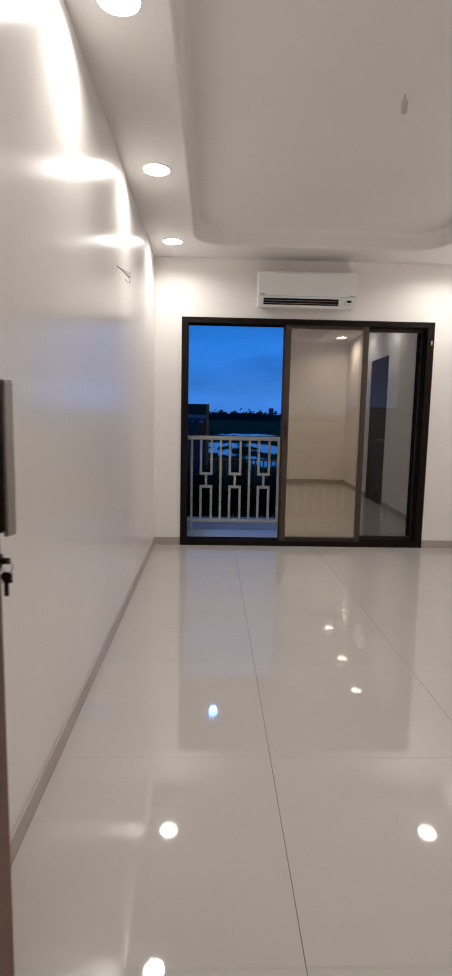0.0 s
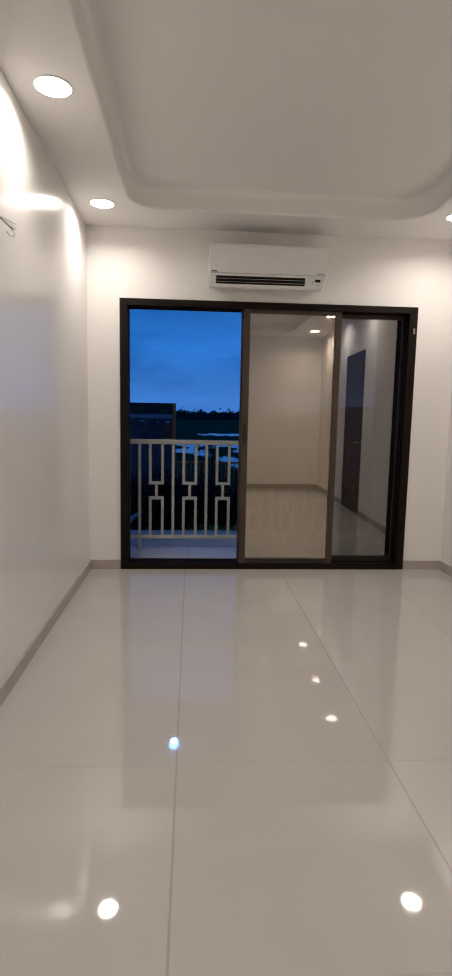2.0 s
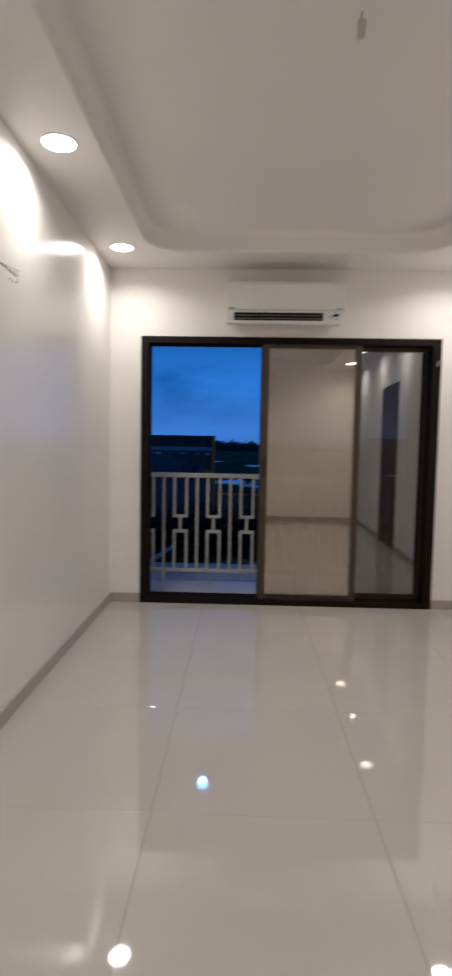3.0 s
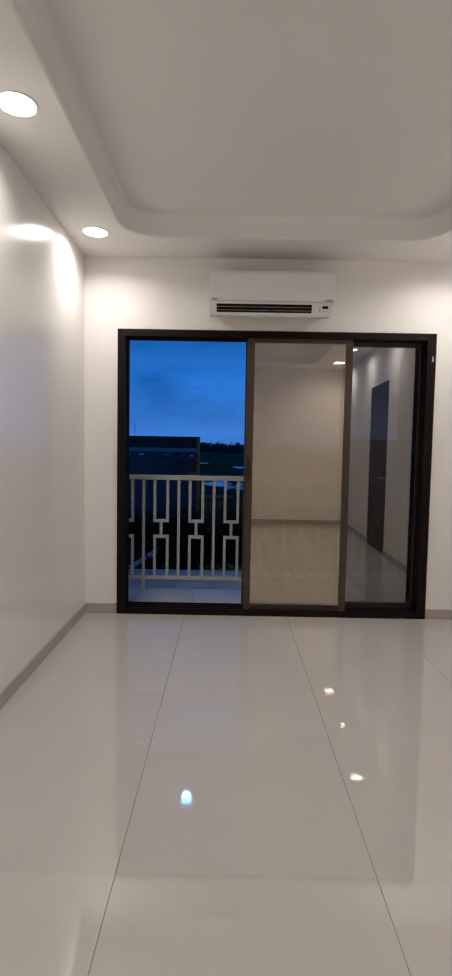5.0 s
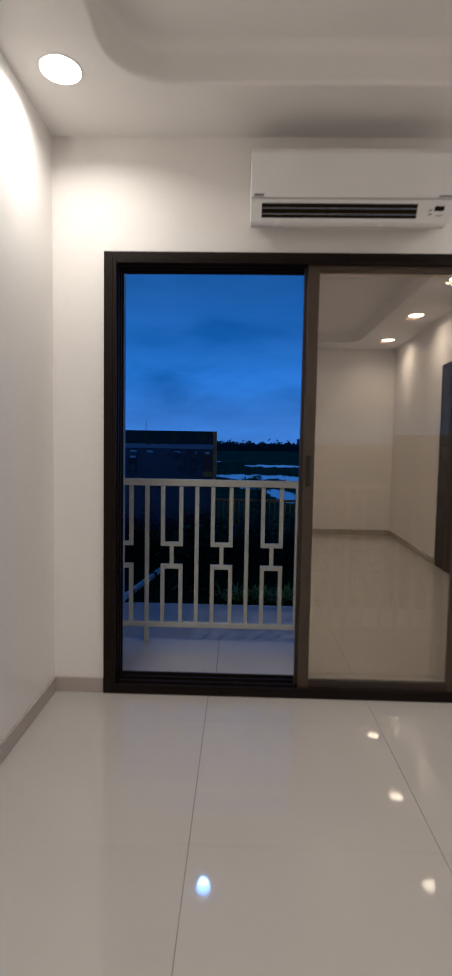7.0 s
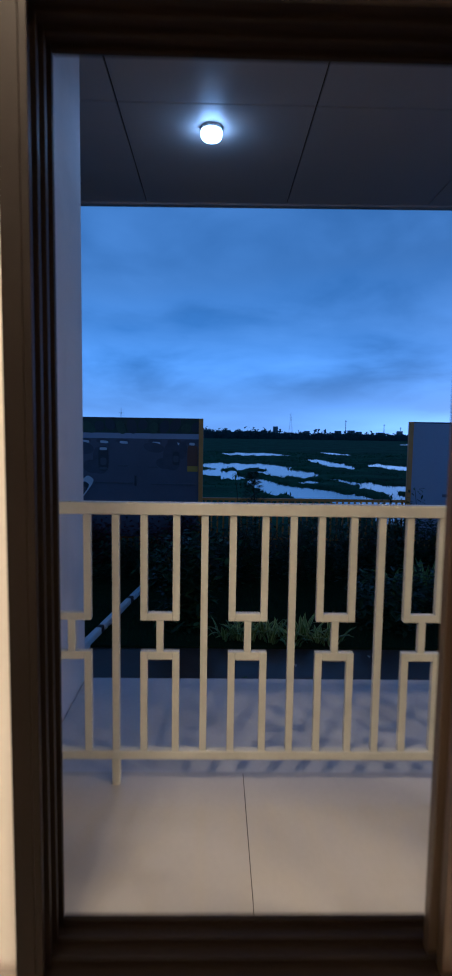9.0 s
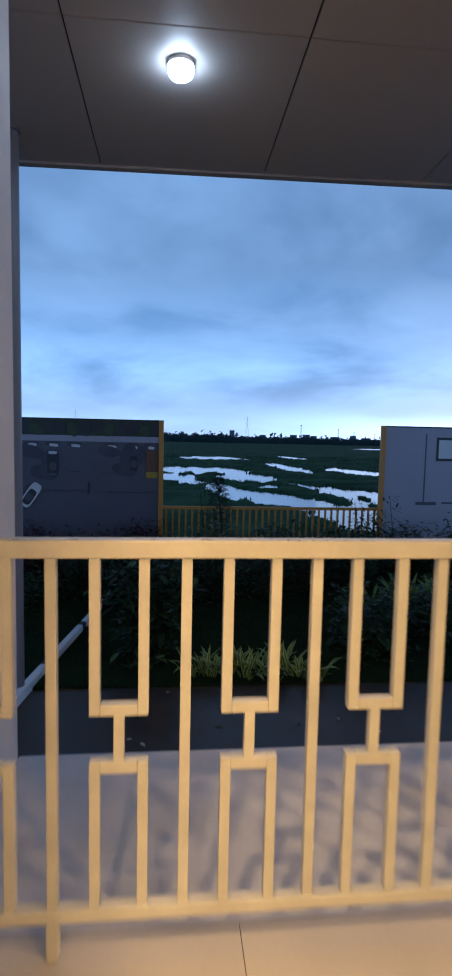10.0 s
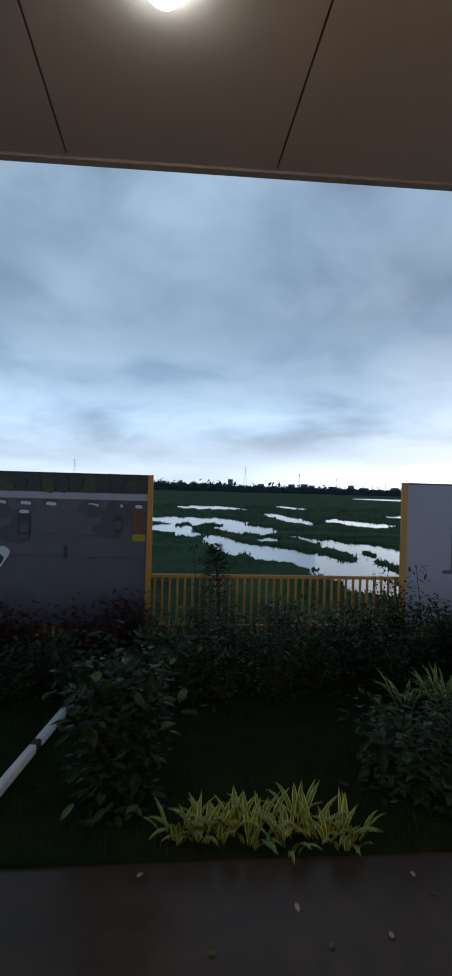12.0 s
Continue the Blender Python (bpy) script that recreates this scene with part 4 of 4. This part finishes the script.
printed(lot, "printed_trees", -0.77, 1.465, 2.40, 0.225, M_PR_TREE)
printed(lot, "printed_pavement", -0.77, 1.305, 2.40, 0.085, M_BOARD_B)
for x, w in ((-1.66, 0.12), (-1.41, 0.12), (-1.107, 0.13), (-0.79, 0.13), (-0.262, 0.13), (0.05, 0.13), (0.32, 0.09)):
    printed(lot, "printed_shade", x - 0.02, 1.222, 0.22, 0.07, M_PR_SHADE, 0, 2.5)
    printed(lot, "printed_marking", x, 1.20 - 0.012 * (x + 1), w, 0.042, M_PR_WHITE, 4, 4)
# soft patches of tree shade on the printed asphalt
for x, z, w, h in ((-0.02, 1.02, 0.26, 0.46), (-0.30, 1.12, 0.34, 0.16), (-1.45, 1.10, 0.36, 0.20), (-1.75, 0.55, 0.30, 0.34), (0.16, 1.08, 0.16, 0.30), (-1.30, 0.80, 0.30, 0.22), (-0.12, 0.86, 0.30, 0.18)):
    printed(lot, "printed_shade", x, z, w, h, M_PR_SHADE, 9, 2)
# cars seen from above: body, dark screens and roof, pale bonnet
for x, z, t, s, body in ((-1.44, 0.46, 34, 1.0, M_PR_WHITE), (-1.68, 0.90, 0, 0.95, M_PR_WHITE), (-1.12, 0.93, 0, 1.0, M_PR_DARK), (0.06, 0.98, 0, 0.9, M_PR_SHADE)):
    sn, cs = math.sin(radians(t)), math.cos(radians(t))
    printed(lot, "printed_car_shade", x - 0.05, z - 0.03, 0.24 * s, 0.44 * s, M_PR_SHADE, t, 3)
    printed(lot, "printed_car", x, z, 0.165 * s, 0.40 * s, body, t, 4)
    printed(lot, "printed_car_glass", x - 0.035 * sn * s, z - 0.035 * cs * s, 0.125 * s, 0.25 * s, M_PR_DARK, t, 4)
    printed(lot, "printed_car_roof", x - 0.045 * sn * s, z - 0.045 * cs * s, 0.10 * s, 0.12 * s, M_PR_LINE, t, 4)
for k in range(14):
    printed(lot, "printed_tree", -1.88 + 0.175 * k, 1.46 + 0.025 * (k % 3 - 1), 0.16 + 0.03 * (k % 4), 0.15, M_PR_TREE_B if k % 3 == 0 else M_PR_DARK, 11 * k, 2)
printed(lot, "printed_car_front", -1.12, 1.09, 0.12, 0.045, M_PR_WHITE, 0, 4)
printed(lot, "printed_car_rear", -1.12, 0.77, 0.13, 0.04, M_PR_LINE, 0, 4)
printed(lot, "printed_truck", 0.33, 0.97, 0.17, 0.38, M_PR_ORANGE, 0, 6)
printed(lot, "printed_truck_end", 0.33, 0.78, 0.17, 0.09, M_PR_YELLOW)
printed(lot, "printed_line", -0.95, 0.535, 0.62, 0.022, M_PR_LINE)
printed(lot, "printed_line", 0.02, 0.52, 0.72, 0.022, M_PR_LINE)
printed(lot, "printed_line", -0.60, 0.575, 0.03, 0.17, M_PR_DARK)
printed(lot, "printed_line", -0.80, 0.815, 0.16, 0.022, M_PR_LINE)
printed(lot, "printed_line", -0.31, 0.80, 0.16, 0.022, M_PR_LINE)
printed(lilac, "printed_lamp_post", 4.60, 0.94, 0.022, 1.10, M_BOARD)
printed(lilac, "printed_bench", 4.64, 0.39, 0.34, 0.05, M_BOARD)
printed(lilac, "printed_bench", 5.2, 0.40, 0.6, 0.03, M_BOARD)
printed(lilac, "printed_window", 5.0, 1.25, 0.46, 0.37, M_PR_DARK)
printed(lilac, "printed_view", 5.0, 1.25, 0.38, 0.29, M_PR_WHITE)

# ---- marsh: one sheet of ground out to the horizon, with water lying in its hollows ----
WZ = -1.32
CHANNEL = [  # centre and half-lengths of the pieces of the winding channel
    (2.8, 47.1, 3.59, 4.8), (6.1, 38.8, 1.73, 3.8), (0.8, 37.8, 1.32, 3.3), (2.0, 33.7, 0.96, 1.9), (3.5, 28.5, 0.68, 3.7), (4.3, 26.8, 1.17, 1.8),
    (6.2, 30.8, 0.85, 1.4), (5.4, 24.0, 1.29, 2.5), (6.4, 22.2, 0.99, 2.5), (7.5, 21.7, 1.19, 2.8), (10.1, 25.8, 1.46, 3.7), (10.1, 23.8, 0.72, 4.5),
    (9.3, 29.2, 0.98, 1.6), (7.0, 18.7, 1.42, 1.4), (6.7, 16.3, 0.82, 1.3),
]
POOLS = [  # the still pools beyond it
    (5.9, 79.7, 4.14, 6.5), (12.0, 55.7, 1.3, 8.3), (19.7, 87.3, 1.48, 6.6), (17.2, 48.0, 1.86, 5.1), (19.2, 46.5, 0.93, 1.9), (90.0, 215.0, 14.0, 24.0),
    (8.5, 32.4, 0.42, 1.4), (26.0, 22.0, 9.0, 7.0), (-20.0, 60.0, 9.0, 6.0), (-16.0, 100.0, 12.0, 6.0), (34.0, 60.0, 7.0, 5.0),
]
WET = CHANNEL + POOLS
DRY = [  # islands of grass
    (1.5, 42.3, 1.2, 1.8), (9.3, 52.9, 2.38, 9.3), (5.0, 33.3, 1.22, 3.2), (7.4, 29.6, 0.81, 3.8), (8.0, 24.4, 0.81, 3.0), (9.7, 24.3, 0.25, 1.4),
    (9.3, 21.5, 0.29, 1.1), (8.6, 29.2, 0.53, 0.7), (5.9, 19.8, 0.24, 0.5), (4.1, 41.7, 0.71, 2.3),
]


def wetness(x, y):
    s = max(y, 8) / 30
    qx = x + s * 0.42 * (noise.noise(Vector((x / s * 0.9, y / s * 0.3, 1.7))) + 0.7 * noise.noise(Vector((x / s * 2.6, y / s * 0.9, 4.0))))
    qy = y + s * 1.5 * (noise.noise(Vector((x / s * 0.8, y / s * 0.25, 7.1))) + 0.8 * noise.noise(Vector((x / s * 2.4, y / s * 0.8, 9.0))))

    def inside(e):
        return 1 - math.hypot((qx - e[0]) / e[2], (qy - e[1]) / e[3])
    w = max(inside(e) for e in WET)
    d = max(inside(e) for e in DRY)
    w = min(w, -d * 0.8) if d > -0.25 else w
    # tussocks break up the open water and its shores
    return w + 0.22 - 0.30 * max(0.0, noise.noise(Vector((x / s * 1.6, y / s * 0.7, 12.5))) - 0.16) - 0.10 * max(0.0, noise.noise(Vector((x / s * 5, y / s * 2.2, 3.5))))


def marsh():
    cols = [-8, -5, -3, -2, -1.4, -1, -0.75, -0.55] + [-0.45 + 0.005 * k for k in range(222)] + [0.75, 0.9, 1.1, 1.5, 2.2, 3.5, 6, 9]
    rows = [8.4 * (1.0205 ** k) for k in range(164)] + [260, 310, 380, 480, 650, 900, 1300, 1900, 2700]
    verts, faces = [], []
    for y in rows:
        for c in cols:
            x = c * y
            w = wetness(x, y) if y < 240 and -0.5 < c < 1.2 else -1
            h = max(-0.25, min(0.11, -0.6 * w)) + (0.06 * noise.noise(Vector((x * 0.5, y * 0.3, 2))) if w < -0.1 else 0)
            if y < 11:
                h = h * (y - 8.4) / 2.6 + 0.75 * (1 - (y - 8.4) / 2.6)
            verts.append((x, y, WZ + h))
    n = len(cols)
    for j in range(len(rows) - 1):
        for i in range(n - 1):
            a = j * n + i
            faces.append((a, a + 1, a + n + 1, a + n))
    me = bpy.data.meshes.new("ground")
    me.from_pydata(verts, [], faces)
    me.materials.append(M_MARSH)
    for p in me.polygons:
        p.use_smooth = True
    structure(new("ground", me), "green marsh land reaching to the horizon", "ground")
    bm = bmesh.new()
    box(bm, -160, 260, 12.0, 240, WZ - 0.02, WZ)
    structure(done("water", bm, M_WATER), "still pale water lying in the marsh", "water")
    # reeds and tufts
    r = random.Random(9)
    v, f = [], []
    for k in range(24000):
        y = 11 * (1.0 + 7.0 * r.random() ** 2.0)
        x = y * r.uniform(-0.42, 0.62)
        w = wetness(x, y)
        if w > 0.0:
            continue
        near = w > -0.12
        h = r.uniform(0.02, 0.13) * (0.8 if near else 1.2) * (0.6 + y / 80)
        for q in range(3):
            a, wd = r.uniform(0, 6.28), 0.035 * (0.6 + y / 35)
            px, py = x + r.gauss(0, 0.12), y + r.gauss(0, 0.12)
            b = len(v)
            v += [(px - wd * math.cos(a), py - wd * math.sin(a), WZ - 0.02), (px + wd * math.cos(a), py + wd * math.sin(a), WZ - 0.02),
                  (px + r.gauss(0, 0.1), py + r.gauss(0, 0.1), WZ + h + 0.05)]
            f.append((b, b + 1, b + 2))
    me = bpy.data.meshes.new("reeds")
    me.from_pydata(v, [], f)
    me.materials.append(M_REED)
    tagged(new("reeds", me), "dark green reed and grass tufts in the marsh", "reeds", kind="stuff")


marsh()


# ---- far distance ----
def far_woods():
    r = random.Random(13)
    v, f = [], []
    for k in range(4600):
        y = r.uniform(480, 700)
        c = r.uniform(-0.9, 1.2)
        x = c * y
        dense = 1.0 if c < 0.1 else 0.75
        h = dense * (r.uniform(5.5, 10.0) + (r.uniform(1, 5) if r.random() < 0.12 else 0))
        wid = r.uniform(2.5, 6.0)
        for q in range(16):
            cx, cz = x + r.gauss(0, wid * 0.4), WZ + h * r.uniform(0.0, 1.0) ** 1.25 * 0.85
            cy = y + r.gauss(0, 2)
            b = len(v)
            s = r.uniform(0.9, 2.2)
            for j in range(3):
                a = r.uniform(0, 6.28)
                v.append((cx + s * math.cos(a), cy + r.uniform(-0.5, 0.5), max(cz + s * math.sin(a), WZ - 0.1)))
            f.append((b, b + 1, b + 2))
    me = bpy.data.meshes.new("far_woods")
    me.from_pydata(v, [], f)
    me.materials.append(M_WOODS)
    tagged(new("far_woods", me), "dark line of far trees on the horizon", "trees", kind="stuff")


far_woods()
rf = random.Random(17)
for k, (c, w, h) in enumerate(((0.108, 7, 15), (0.02, 12, 7), (0.055, 9, 6), (0.165, 8, 8), (0.222, 9, 9), (0.246, 10, 10), (0.26, 8, 8), (0.30, 12, 7), (0.335, 7, 10), (0.36, 12, 6), (0.42, 10, 8), (-0.06, 14, 8), (-0.2, 16, 9), (0.62, 12, 10))):
    y = 880.0
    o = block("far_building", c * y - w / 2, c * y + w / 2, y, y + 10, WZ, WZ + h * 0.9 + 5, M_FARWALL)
    bm = bmesh.new()
    for i in range(int(w // 2.5)):
        for j in range(int(h // 3)):
            box(bm, c * y - w / 2 + 0.8 + i * 2.4, c * y - w / 2 + 2.0 + i * 2.4, y - 0.15, y, WZ + 3.4 + j * 3, WZ + 4.8 + j * 3)
    if len(bm.verts):
        done("windows", bm, M_PR_DARK, o)["kind"] = "stuff"
    else:
        bm.free()
    tagged(o, "small grey far building on the horizon", "building", "far buildings")


def pylon(x, y, h, w):
    bm = bmesh.new()
    for sx in (-1, 1):
        for sy in (-1, 1):
            tube(bm, [(sx * w, sy * w, 0), (sx * w * 0.25, sy * w * 0.25, h * 0.7), (0, 0, h)], 0.08, 4)
    n = 7
    for k in range(n):
        a, b = k / n, (k + 1) / n
        for sx in (-1, 1):
            tube(bm, [(sx * w * (1 - a), 0, h * a), (-sx * w * (1 - b), 0, h * b)], 0.04, 3)
    for z in (0.72, 0.82, 0.92):
        tube(bm, [(-w * 1.4, 0, h * z), (w * 1.4, 0, h * z)], 0.06, 4)
    o = done("power_pylon", bm, M_PYLON_HAZE)
    o.location = (x, y, WZ)
    tagged(o, "thin grey lattice pylon on the horizon", "pylon", "far pylons")


pylon(0.135 * 700, 700, 33, 3.0)
pylon(-0.17 * 700, 700, 36, 3.0)
for c, h in ((0.235, 22), (0.305, 18), (0.335, 15), (0.375, 14), (0.40, 15)):
    bm = bmesh.new()
    tube(bm, [(0, 0, 0), (0, 0, h)], [0.45, 0.25], 6)
    box(bm, -1.2, 1.2, -0.15, 0.15, h * 0.93, h * 0.95)
    o = done("far_mast", bm, M_FARWALL)
    o.location = (c * 620, 620, WZ)
    tagged(o, "thin far mast on the horizon", "mast", "far masts")
# ---- floor tiles ----
floor = structure(block("floor", -0.2, 3.7, BACK, 0.18, -0.1, -0.006, M_GROUT), "cream polished floor of large tiles", "floor")


def tile_run(a, b, start, size):
    cuts = [a] + [start + size * k for k in range(-20, 21) if a + 0.01 < start + size * k < b - 0.01] + [b]
    return list(zip(cuts, cuts[1:]))


def tiles(parent, x0, x1, y0, y1, sx, sy, size, top, mat, gap, gap_y):
    shared = {}
    for xa, xb in tile_run(x0, x1, sx, size):
        for ya, yb in tile_run(y0, y1, sy, size):
            key = (round(xb - xa, 3), round(yb - ya, 3))
            if key not in shared:
                bm = bmesh.new()
                w, h, c = (xb - xa) / 2 - gap, (yb - ya) / 2 - gap_y, 0.0003
                lo = [bm.verts.new((i * w, j * h, -0.008)) for i, j in ((-1, -1), (1, -1), (1, 1), (-1, 1))]
                mid = [bm.verts.new((i * w, j * h, -c)) for i, j in ((-1, -1), (1, -1), (1, 1), (-1, 1))]
                hi = [bm.verts.new((i * (w - c), j * (h - c), 0)) for i, j in ((-1, -1), (1, -1), (1, 1), (-1, 1))]
                for q, s in ((lo, mid), (mid, hi)):
                    for k in range(4):
                        bm.faces.new((q[k], q[(k + 1) % 4], s[(k + 1) % 4], s[k]))
                bm.faces.new(hi)
                me = bpy.data.meshes.new("tile")
                bm.to_mesh(me)
                bm.free()
                me.materials.append(mat)
                shared[key] = me
            o = new("tile", shared[key])
            o.location = ((xa + xb) / 2, (ya + yb) / 2, top)
            o.parent = parent


tiles(floor, 0.0, 3.30, BACK, -0.002, 0.811, -2.735, 0.818, 0.0, M_TILE, 0.0008, 0.0003)
bfloor = structure(block("floor_balcony", -0.003, 3.0, 0.18, 0.90, -0.25, BZ - 0.006, M_GROUT), "beige tiled balcony floor", "floor")
tiles(bfloor, -0.003, 3.0, 0.18, 0.90, 0.838, 0.90, 0.80, BZ, M_BTILE, 0.0012, 0.0008)
